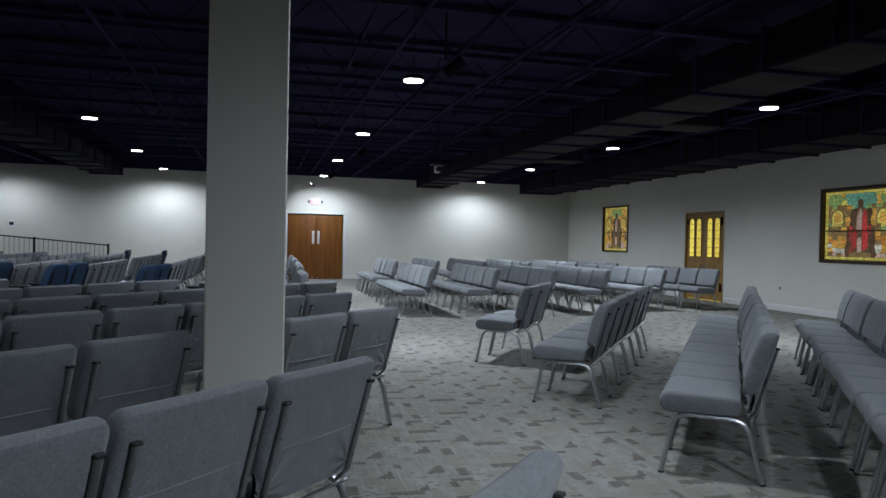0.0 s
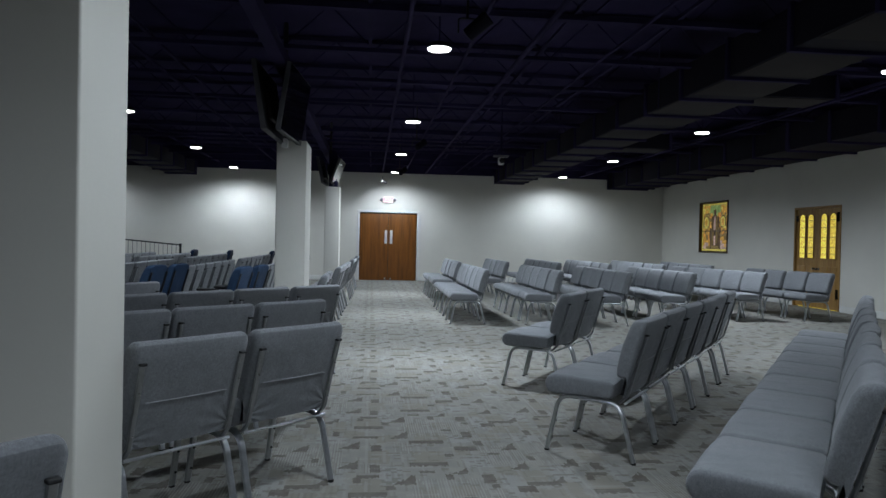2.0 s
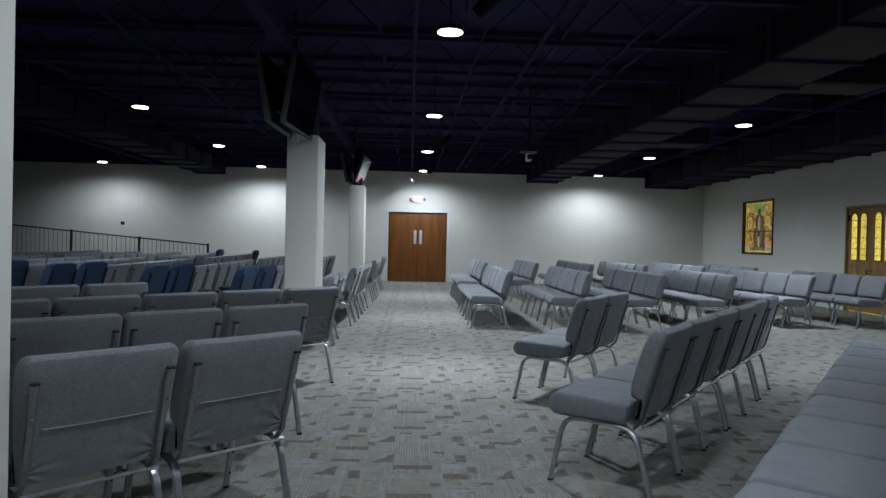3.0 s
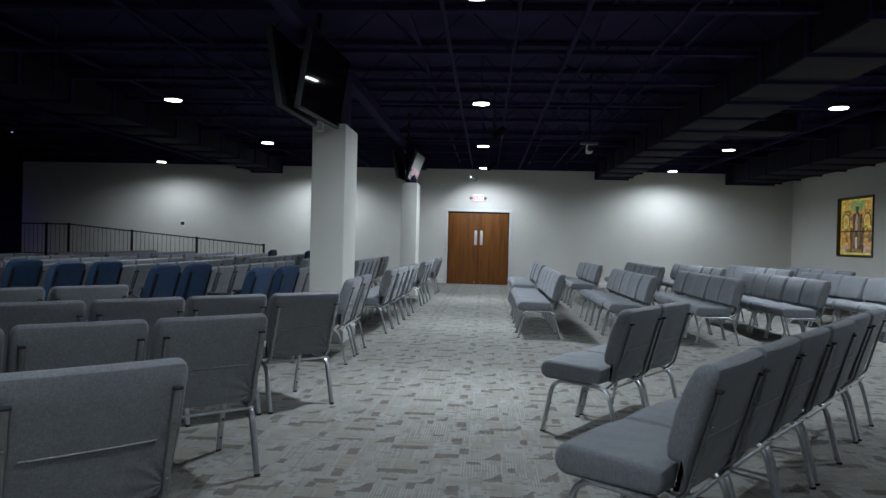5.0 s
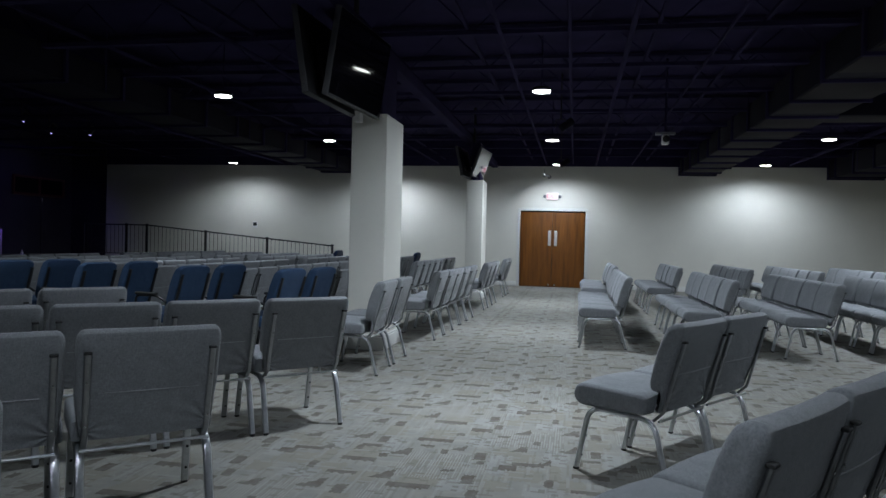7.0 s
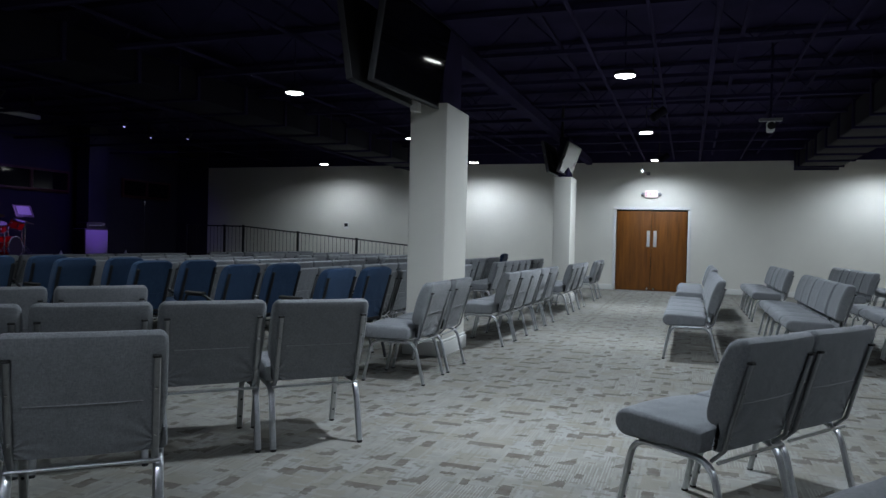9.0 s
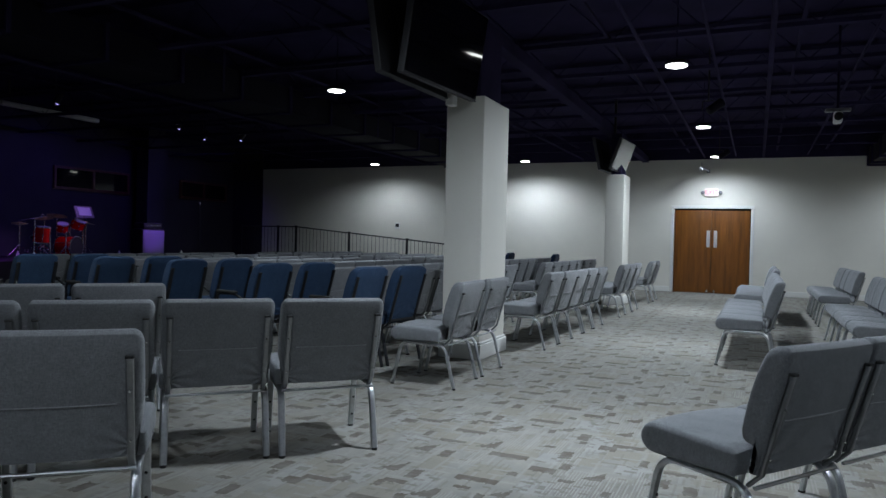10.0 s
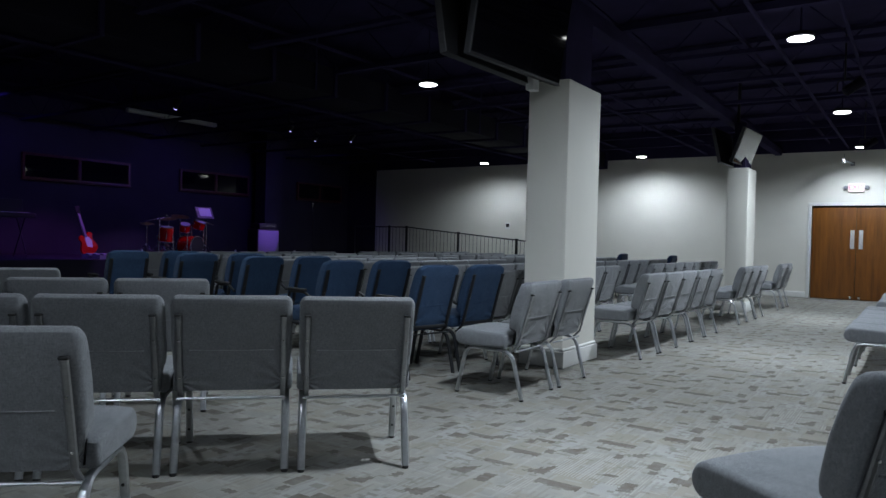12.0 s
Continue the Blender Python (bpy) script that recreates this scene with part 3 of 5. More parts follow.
def make_chair(cloth, frame_mat, label, tall=0.0, arms=False, half=0.297):
    chair = empty("church_chair", label, "chair")
    part("seat", cushion(seat_profile(), half - 0.004, 0.021), cloth, chair)
    back = part("backrest", cushion(back_profile(tall), half - (0.025 if arms else 0.010), 0.016 if arms else 0.027, 4, back_shape(half, tall, 0.068 if arms else 0.030)), cloth, chair)
    seam_pts = [back_bend(Vector((x, -0.2185, 0.61))) for x in (-0.2, -0.1, 0.0, 0.1, 0.2)]
    part("back_seam", tube(seam_pts, 0.0028, None, 5), PIPING if frame_mat == STEEL else cloth, back, "raised seam across the back cover")
    for s in (-1, 1):
        fx = s * (FOOT_W / 2 - 0.012)
        leg = fillet([(fx * 1.01, 0.278, 0.012), (fx, 0.203, 0.366), (fx, -0.188, 0.358), (fx * 1.01, -0.278, 0.012)], 0.085, 6)
        side = part("side_frame", tube(leg, 0.0145, 0.019, 8, None, (1, 0, 0)), frame_mat, chair)
        for yy in (0.279, -0.279):
            part("foot_cap", lathe([(0.016, 0.0), (0.0165, 0.004), (0.016, 0.013)], 8, None, (fx * 1.01, yy, 0.0)), RUBBER, side, "black plastic foot cap")
        for z in (0.085, 0.20):
            hole = lathe([(0.0075, 0.0), (0.007, -0.0025), (0.003, -0.003)], 6, None, (fx * 1.006, 0.278 - 0.219 * (z - 0.012) - 0.0175, z), "y")
            part("leg_screw", hole, RUBBER, side, "dark ganging screw")
        ux = s * (half - (0.048 if arms else 0.051))
        up = [Vector((ux, -0.180, 0.358))] + [back_bend(Vector((ux, -0.229, z))) for z in (0.41, 0.50, 0.60, 0.70, 0.782 + tall)]
        post = part("back_post", tube(up, 0.021 if arms else 0.014, 0.009, 8, None, (0, 1, 0)), DIMMED_STEEL if frame_mat == STEEL else frame_mat, chair)
        part("post_cap", rounded_box((0.032, 0.024, 0.012), 0.005, tuple(back_bend(Vector((ux, -0.229, 0.787 + tall))))), RUBBER, post, "black plastic cap")
        for z in (0.47, 0.66):
            q = back_bend(Vector((ux, -0.239, z)))
            part("bolt", lathe([(0.0055, 0.0), (0.005, -0.003), (0.002, -0.004)], 6, None, tuple(q), "y"), CHROME, post, "small bright screw head")
        if arms:
            ax = s * (half + 0.012)
            arm = fillet([(ax, -0.215, 0.60), (ax, -0.10, 0.655), (ax, 0.16, 0.65), (ax, 0.19, 0.36)], 0.05, 4)
            a = part("armrest", tube(arm, 0.011, 0.014, 8, None, (1, 0, 0)), frame_mat, chair)
            part("arm_pad", rounded_box((0.05, 0.27, 0.03), 0.014, (ax, 0.03, 0.672)), RUBBER, a, "black moulded arm pad")
    if arms:
        low = [back_bend(Vector((x, -0.229, 0.425))) for x in (-half + 0.05, 0.0, half - 0.05)]
        part("back_bar", tube(low, 0.016, 0.009, 8, None, (0, 1, 0)), frame_mat, back, "black bar under the back cover")
    part("rear_bar", tube([(-FOOT_W / 2 + 0.01, -0.218, 0.360), (FOOT_W / 2 - 0.01, -0.218, 0.360)], 0.008, None, 8), frame_mat, chair)
    part("front_bar", tube([(-FOOT_W / 2 + 0.01, 0.17, 0.366), (FOOT_W / 2 - 0.01, 0.17, 0.366)], 0.008, None, 8), frame_mat, chair)
    return chair


GREY_LABEL = "grey heather upholstered church chair with a chrome tube frame"
BLUE_LABEL = "slate-blue upholstered armchair with a black tube frame"
NAVY_LABEL = "navy upholstered armchair with a black frame at a row's end"
proto = {
    "grey": make_chair(GREY_CLOTH, STEEL, GREY_LABEL),
    "blue": make_chair(BLUE_CLOTH, RAIL_BLACK, BLUE_LABEL, 0.08, True, 0.245),
    "navy": make_chair(NAVY_CLOTH, RAIL_BLACK, NAVY_LABEL, 0.08, True, 0.245),
}
placed = {"grey": 0, "blue": 0, "navy": 0}
rng = random.Random(7)


def put_chair(kind, x, y, heading, group):
    """heading: degrees that the chair's front is turned from +y, to the left."""
    m = pose(x, y, 0, 0, 0, heading + rng.uniform(-1.2, 1.2))
    if placed[kind] == 0:
        ob = proto[kind]
        ob.matrix_world = m
    else:
        ob = copy_thing(proto[kind], m)
    placed[kind] += 1
    tagged(ob, group=group)
    return ob


def row(start, run, n, group, pitch=0.605, kind="grey", skip=()):
    """A row of n chairs: start is the rear outer foot of the first, run the way along the row; the sitters face the stage."""
    d = Vector((run[0], run[1], 0)).normalized()
    f = Vector((-d.y, d.x, 0))
    if f.x > 0:
        f = -f
    heading = math.degrees(math.atan2(-f.x, f.y))
    for i in range(n):
        if i in skip:
            continue
        c = Vector((start[0], start[1], 0)) + d * (FOOT_W / 2 + i * pitch + rng.uniform(-0.006, 0.006)) + f * (FOOT_D / 2 + rng.uniform(-0.012, 0.012))
        put_chair(kind, c.x, c.y, heading, group)


G_SR, G_SL, G_NL, G_NR = "angled rows east of the aisle", "angled rows west of the aisle", "straight rows west of the aisle", "straight rows east of the aisle"
# angled rows, east
row((2.84, 5.45), (0.597, 0.802), 6, G_SR)
row((2.95, 7.49), (0.572, 0.82), 2, G_SR)
row((2.91, 3.56), (0.598, 0.802), 9, G_SR)
row((3.40, 2.385), (0.598, 0.802), 10, G_SR)
# angled rows, west
row((0.76, 1.66), (-0.69, -0.723), 4, G_SL)
row((0.54, 3.03), (-0.69, -0.723), 6, G_SL)
row((1.065, 5.235), (-0.71, -0.704), 8, G_SL, 0.615, "grey", (2,))
row((0.885, 6.655), (-0.73, -0.683), 8, G_SL)
row((0.91, 8.36), (-0.70, -0.714), 8, G_SL)
row((-0.82, 8.43), (-0.62, -0.785), 7, G_SL)
row((-2.45, 8.30), (-0.55, -0.835), 5, G_SL)
# straight rows, west
row((0.66, 10.06), (0, 1), 2, G_NL, 0.65)
row((0.735, 12.55), (0.02, 1), 5, G_NL, 0.6)
row((0.82, 16.79), (0.02, 1), 3, G_NL)
row((0.87, 20.1), (0, 1), 2, G_NL)
for k, (rx, blue_y) in enumerate(((-0.45, 10.10), (-1.48, 10.05), (-2.6, 10.1), (-3.55, 10.0), (-4.45, 9.75))):
    row((rx + 0.01, blue_y + 0.05), (0.19, 0.982), 2, "blue armchairs at the head of the rows", 0.61, "blue")
    row((rx, 11.45), (0, 1), 7 if k else 6, G_NL)
    row((rx, 16.5), (0, 1), 7, G_NL)
for rx in (-5.45, -6.5):
    row((rx, 11.6), (0, 1), 7, G_NL)
    row((rx, 16.5), (0, 1), 7, G_NL)
for rx in (-1.48, -2.6, -3.55):
    row((rx, 20.85), (0, 1), 1, "navy armchairs at the far ends", 0.66, "navy")
# straight rows, east
for rx, y0, n in ((3.10, 12.58, 5), (3.17, 16.6, 5), (4.33, 12.6, 5), (4.38, 17.4, 5), (5.45, 12.47, 5), (5.65, 17.5, 6), (6.65, 12.7, 5), (6.75, 17.2, 6), (8.3, 13.35, 5), (8.1, 17.3, 6), (9.65, 13.45, 4), (9.3, 17.3, 5)):
    row((rx, y0), (-0.12 if y0 < 14 and rx > 8 else 0, 1), n, G_NR, 0.63 if y0 < 14 and rx > 8 else 0.605)

# ---- things: lamps ----


def downlight(x, y):
    ob = empty("downlight", "round black downlight with a glowing lens hung from a stem", "ceiling light", "downlights in rows", pose(x, y, LAMP_Z))
    part("housing", lathe([(0.10, 0.012), (0.135, 0.02), (0.14, 0.045), (0.115, 0.065), (0.05, 0.075), (0.0, 0.08)], 24), DUCT, ob)
    part("lens", lathe([(0.125, 0.004), (0.128, 0.010), (0.10, 0.0121)], 24), LENS, ob, "glowing frosted lens")
    part("stem", tube([(0, 0, 0.07), (0, 0, DECK - LAMP_Z)], 0.009), BLACK, ob)


for lx, ly, level in LAMPS:
    downlight(lx, ly)

# ---- things: doors and windows ----


def wooden_doors():
    ob = empty("double_door", "closed double door of reddish cherry veneer with steel pulls", "door", "", pose(DOOR_X0, NORTH, 0))
    tagged(ob, kind="structure")
    w = DOOR_X1 - DOOR_X0
    for a, b in (((-0.075, -0.022, 0.0), (0.0, 0.10, DOOR_H)), ((w, -0.022, 0.0), (w + 0.075, 0.10, DOOR_H)), ((-0.075, -0.022, DOOR_H), (w + 0.075, 0.10, DOOR_H + 0.075))):
        part("door_frame", box(a, b, 0.006), TRIM, ob, "white painted casing")
    # black strip puts the shade of the gap over the leaves into colour
    part("door_stop", box((0.0, 0.05, DOOR_H - 0.045), (w, 0.1, DOOR_H - 0.002)), RAIL_BLACK, ob, "black strip for the shaded gap over the leaves, and closer rail")
    for s in (0, 1):
        x0 = 0.012 + s * (w / 2 - 0.008)
        leaf = part("door_leaf", box((x0, 0.03, 0.012), (x0 + w / 2 - 0.018, 0.075, DOOR_H - 0.03 - 0.012 * s), 0.004), DOOR_WOOD, ob)
        px = w / 2 + (0.055 if s else -0.12)
        part("pull_plate", box((px, 0.022, 1.20), (px + 0.085, 0.030, 1.64), 0.003), PLATE, leaf, "brushed steel pull plate")
        part("pull_handle", tube(fillet([(px + 0.042, 0.025, 1.27), (px + 0.042, -0.025, 1.27), (px + 0.042, -0.025, 1.57), (px + 0.042, 0.025, 1.57)], 0.03), 0.011), PLATE, leaf, "steel bar pull")
        part("floor_bolt", box((px + 0.01, 0.0, 0.03), (px + 0.06, 0.03, 0.09), 0.004), CHROME, leaf, "steel floor bolt")


wooden_doors()
structure("door_backing", box((DOOR_X0 - 0.1, NORTH + 0.21, 0), (DOOR_X1 + 0.1, NORTH + 0.25, DOOR_H + 0.1)), STAGE_BLACK, "dark passage closing behind the doors", "wall")


def exit_sign():
    ob = empty("exit_sign", "white lit exit sign with red letters and two emergency lamp heads", "exit sign", "", pose(1.79, NORTH, 2.63))
    part("case", box((-0.165, -0.055, -0.10), (0.165, -0.001, 0.10), 0.01), EXIT_FACE, ob)
    cu = bpy.data.curves.new("exit_letters", "FONT")
    cu.body, cu.size, cu.extrude, cu.align_x, cu.align_y = "EXIT", 0.155, 0.002, "CENTER", "CENTER"
    word = new("lettering", cu)
    word.matrix_world = pose(0, -0.058, 0, 90, 0, 0)
    dg = bpy.context.evaluated_depsgraph_get()
    me = bpy.data.meshes.new_from_object(word.evaluated_get(dg))
    bpy.data.objects.remove(word)
    me.materials.clear()
    me.materials.append(EXIT_RED)
    me.transform(pose(0, -0.058, 0, 90, 0, 0))
    letters = new("lettering", me)
    letters.parent = ob
    tagged(letters, "red letters reading EXIT")
    for s in (-1, 1):
        head = part("lamp_head", lathe([(0.02, 0.0), (0.045, 0.01), (0.05, 0.05), (0.035, 0.075)], 14, None, (s * 0.215, -0.075, 0.0), "y"), GREY_PLASTIC, ob, "small round emergency lamp")
        part("lamp_arm", tube([(s * 0.16, -0.03, 0.0), (s * 0.215, -0.03, 0.0)], 0.012), WHITE_PLASTIC, head)


exit_sign()

GLASS = {
    "amber": stained("amber_glass", (0.70, 0.34, 0.06), 0.50),
    "yellow": stained("yellow_glass", (0.70, 0.52, 0.10), 0.52),
    "green": stained("green_glass", (0.25, 0.38, 0.12), 0.5),
    "teal": stained("teal_glass", (0.12, 0.33, 0.24), 0.5),
    "orange": stained("orange_glass", (0.70, 0.26, 0.04), 0.5),
    "umber": stained("olive_umber_glass", (0.22, 0.15, 0.05), 0.5),
    "rose": stained("pale_rose_glass", (0.55, 0.38, 0.31), 0.45),
    "red": stained("ruby_glass", (0.5, 0.03, 0.03), 0.55),
    "brown": stained("umber_glass", (0.10, 0.055, 0.022), 0.4),
    "white": stained("opal_glass", (0.6, 0.58, 0.48), 0.5),
    "door": stained("golden_cathedral_glass", (0.98, 0.55, 0.07), 1.15),
}
LEAD = metal("lead_came", (0.09, 0.07, 0.04), 0.6, 0.6)
DARK_WOOD = wood("dark_window_frame", (0.03, 0.015, 0.008), (0.075, 0.04, 0.018), (6, 6, 0.8))


def pane_color(u, v, r, plain):
    """Which glass a pane has, by its place in the window: u across from the middle (-1 to 1), v up (0 to 1)."""
    c = pane_zone(u, v, r)
    if plain:
        return {"teal": "green", "green": "amber", "red": "umber", "white": "rose"}.get(c, c)
    return c


def pane_zone(u, v, r):
    """The glass of the larger window: a dark standing shape in red and cream under a teal sky, between two golden arches."""
    a = abs(u)
    if a > 0.92 or v < 0.05 or v > 0.96:
        return "yellow"
    if math.hypot(u / 0.40, (v - 0.87) / 0.13) < 1:
        return "teal"
    half = 0.17 + 0.17 * (0.80 - v) if v < 0.80 else 0.0
    if a < half:
        if v < 0.14:
            return "umber"
        if u > 0.04 and v > 0.38 or u < -0.08 and v < 0.5:
            return "red"
        return "brown"
    if a < half + 0.12:
        return "brown" if v < 0.72 else "green"
    arch = math.hypot((a - 0.64) / 0.27, (v - 0.62) / 0.17)
    if arch < 0.42:
        return "umber"
    if arch < 0.75:
        return "yellow"
    if arch < 1.05:
        return r.choice(("green", "umber"))
    if v > 0.80:
        return r.choice(("green", "yellow", "green", "amber"))
    if v < 0.14:
        return r.choice(("umber", "rose"))
    if v < 0.24:
        return r.choice(("amber", "white"))
    if v < 0.36:
        return r.choice(("umber", "orange", "amber"))
    return r.choice(("amber", "orange", "amber", "umber"))


def stained_window(opening, label, seed, plain):
    y0, y1, z0, z1 = opening
    w, h = y1 - y0, z1 - z0
    ob = empty("stained_glass_window", label, "window", "stained glass windows", pose(EAST, (y0 + y1) / 2, z0))
    tagged(ob, kind="structure")
    r = random.Random(seed)
    o, n = (0.012, 0.022) if plain else (0.03, 0.03)
    for lo, hi in (((-0.03, -w / 2 - o, -o), (0.10, w / 2 + o, n)), ((-0.03, -w / 2 - o, h - n), (0.10, w / 2 + o, h + o)),
                   ((-0.03, -w / 2 - o, n), (0.10, -w / 2 + n, h - n)), ((-0.03, w / 2 - n, n), (0.10, w / 2 + o, h - n))):
        part("window_frame", box(lo, hi, 0.006), DARK_WOOD, ob, "dark wooden frame")
    part("lead_back", box((0.062, -w / 2 + n, n), (0.07, w / 2 - n, h - n)), LEAD, ob, "dark lead cames")
    part("saddle_bar", box((0.02, -w / 2 + 0.035, h * 0.425 - 0.012), (0.05, w / 2 - 0.035, h * 0.425 + 0.012), 0.003), LEAD, ob, "dark cross bar")
    gw, gh = w - 0.08, h - 0.08
    us = [0.0, 0.04, 0.105, 0.17, 0.235, 0.30, 0.36, 0.42, 0.47, 0.53, 0.58, 0.64, 0.70, 0.765, 0.83, 0.895, 0.96, 1.0]
    vs = [0.0, 0.045, 0.11, 0.17, 0.235, 0.30, 0.36, 0.425, 0.49, 0.55, 0.61, 0.67, 0.73, 0.79, 0.85, 0.905, 0.96, 1.0]
    wob = {}

    def bow(u, v):
        """Curves the leads and lets them wander, as hand-cut glass does."""
        key = (round(u, 4), round(v, 4))
        if key not in wob:
            inside = 0.06 < u < 0.94 and 0.06 < v < 0.94
            wob[key] = (r.uniform(-0.016, 0.016), r.uniform(-0.016, 0.016)) if inside else (0.0, 0.0)
        arch = 0.025 * math.sin(math.pi * 2 * u) ** 2 if 0.06 < v < 0.94 and 0.06 < u < 0.94 else 0.0
        return u + wob[key][0], v + wob[key][1] + arch * (0.6 if v > 0.5 else -0.4)

    for i in range(len(us) - 1):
        for j in range(len(vs) - 1):
            cu, cv = (us[i] + us[i + 1]) / 2, (vs[j] + vs[j + 1]) / 2
            bm = bmesh.new()
            ring = []
            for a, b in ((us[i], vs[j]), (us[i + 1], vs[j]), (us[i + 1], vs[j + 1]), (us[i], vs[j + 1])):
                p, q = bow(a, b)
                pc, qc = cu, cv
                dy, dz = (p - pc) * gw, (q - qc) * gh
                k = 0.003
                dy -= math.copysign(min(k, abs(dy) * 0.3), dy)
                dz -= math.copysign(min(k, abs(dz) * 0.3), dz)
                ring.append((-(pc - 0.5) * gw - dy, qc * gh + 0.04 + dz))
            front = [bm.verts.new((0.050 + r.uniform(-0.001, 0.001), y, z)) for y, z in ring]
            back = [bm.verts.new((0.061, y, z)) for y, z in ring]
            bm.faces.new(front)
            bm.faces.new(back[::-1])
            for k in range(4):
                bm.faces.new((front[k], back[k], back[(k + 1) % 4], front[(k + 1) % 4]))
            part("pane", bm, GLASS[pane_color(2 * cu - 1, cv, r, plain)], ob, "", False)
    # larger shaped pieces in the middle, each a little proud of the next
    shapes = [
        ("brown", [(0.39, 0.07), (0.37, 0.22), (0.375, 0.38), (0.40, 0.55), (0.425, 0.68), (0.46, 0.765), (0.54, 0.765), (0.58, 0.69), (0.605, 0.54), (0.625, 0.36), (0.63, 0.20), (0.61, 0.07)]),
        ("red", [(0.535, 0.13), (0.525, 0.40), (0.53, 0.62), (0.545, 0.735), (0.572, 0.67), (0.592, 0.50), (0.602, 0.33), (0.598, 0.18)]),
        ("red", [(0.40, 0.13), (0.388, 0.27), (0.40, 0.40), (0.43, 0.47), (0.455, 0.36), (0.45, 0.20)]),
        ("rose", [(0.47, 0.11), (0.462, 0.22), (0.46, 0.30), (0.51, 0.33), (0.522, 0.22), (0.52, 0.11)]),
        ("rose", [(0.452, 0.44), (0.452, 0.56), (0.47, 0.69), (0.50, 0.74), (0.522, 0.68), (0.518, 0.44)]),
        ("umber", [(0.5 + 0.15 * math.cos(k * math.pi / 8), 0.085 + 0.035 * math.sin(k * math.pi / 8)) for k in range(16)]),
        ("brown", [(0.5 + 0.036 * math.cos(k * math.pi / 8), 0.815 + 0.062 * math.sin(k * math.pi / 8)) for k in range(16)]),
    ]
    for side in (0.19, 0.81):
        for size, glass in ((1.0, "umber"), (0.78, "yellow"), (0.5, "amber")):
            arc = [(side + 0.10 * size * math.cos(k * math.pi / 8), 0.62 + 0.13 * size * math.sin(k * math.pi / 8)) for k in range(9)]
            shapes.append((glass, [(side + 0.10 * size, 0.50 + 0.02 / size)] + arc + [(side - 0.10 * size, 0.50 + 0.02 / size)]))
    swap = {"red": "umber", "white": "rose", "green": "umber"} if plain else {}
    for k, (glass, outline) in enumerate(shapes):
        bm = slab([(-(a - 0.5) * gw, b * gh + 0.04) for a, b in outline], 0.0475 - 0.0022 * k, 0.0487)
        part("shaped_pane", bm, GLASS[swap.get(glass, glass)], ob, "", False)


stained_window(WIN_1, "narrow backlit stained glass window in amber and umber", 3, True)
stained_window(WIN_2, "large backlit stained glass window in amber, ruby and teal", 5, False)


def arched(w, h, n=8):
    pts = [(-w / 2, 0.0), (w / 2, 0.0)]
    pts += [(w / 2 * math.cos(math.pi * i / n), h - w / 2 + w / 2 * math.sin(math.pi * i / n)) for i in range(n + 1)]
    return pts


def gold_doors():
    y0, y1, _, h = GOLD_DOOR
    w = y1 - y0
    ob = empty("glazed_double_door", "golden oak double door with four glowing arched amber lights", "door", "", pose(EAST, (y0 + y1) / 2, 0))
    tagged(ob, kind="structure")
    for lo, hi in (((-0.02, -w / 2, 0), (0.12, -w / 2 + 0.05, h)), ((-0.02, w / 2 - 0.05, 0), (0.12, w / 2, h)), ((-0.02, -w / 2 + 0.05, h - 0.05), (0.12, w / 2 - 0.05, h))):
        part("door_frame", box(lo, hi, 0.006), OAK, ob)
    for s in (-1, 1):
        lw = w / 2 - 0.058
        c = s * (lw / 2 + 0.004)
        leaf = part("door_leaf", box((0.025, c - lw / 2, 0.02), (0.07, c + lw / 2, h - 0.055), 0.004), OAK, ob)
        for k in (-1, 1):
            light = part("arched_light", slab([(y + c + k * lw * 0.2, z + 1.12) for y, z in arched(lw * 0.25, 0.98)], 0.012, 0.023), GLASS["door"], leaf, "glowing amber leaded light")
            for z in (1.22, 1.36, 1.58, 1.80, 1.96):
                part("lead_bar", box((0.006, c + k * lw * 0.2 - lw * 0.115, z - 0.006), (0.012, c + k * lw * 0.2 + lw * 0.115, z + 0.006)), OAK, light)
            rim = [(0.012, y + c + k * lw * 0.2, z + 1.11) for y, z in arched(lw * 0.28, 1.0)]
            part("moulding", tube(rim + [rim[0]], 0.012, None, 6), OAK, leaf)
            part("raised_panel", rounded_box((0.025, lw * 0.34, 0.72), 0.01, (0.022, c + k * lw * 0.2, 0.58)), OAK, leaf)
        part("handle", lathe([(0.03, 0.0), (0.03, -0.008), (0.012, -0.014), (0.012, -0.045), (0.027, -0.055), (0.02, -0.07)], 12, None, (0.025, s * 0.07, 0.88), "x"), CHROME, leaf, "round metal knob")
        for z in (0.3, 1.95):
            part("hinge", box((0.0, s * (w / 2 - 0.10), z), (0.024, s * (w / 2 - 0.03), z + 0.13), 0.004), RAIL_BLACK, leaf, "black strap hinge")
    # glowing strip in place of light leaking under the leaves
    part("lit_gap", box((0.075, -w / 2 + 0.05, 0.001), (0.09, w / 2 - 0.05, 0.06)), GLASS["door"], ob, "glowing strip standing in for amber light under the door")


gold_doors()
structure("door_backing", box((EAST + 0.21, 9.5, 0), (EAST + 0.25, 22.5, 3.0)), STAGE_BLACK, "dark closing behind the lit glass", "wall")

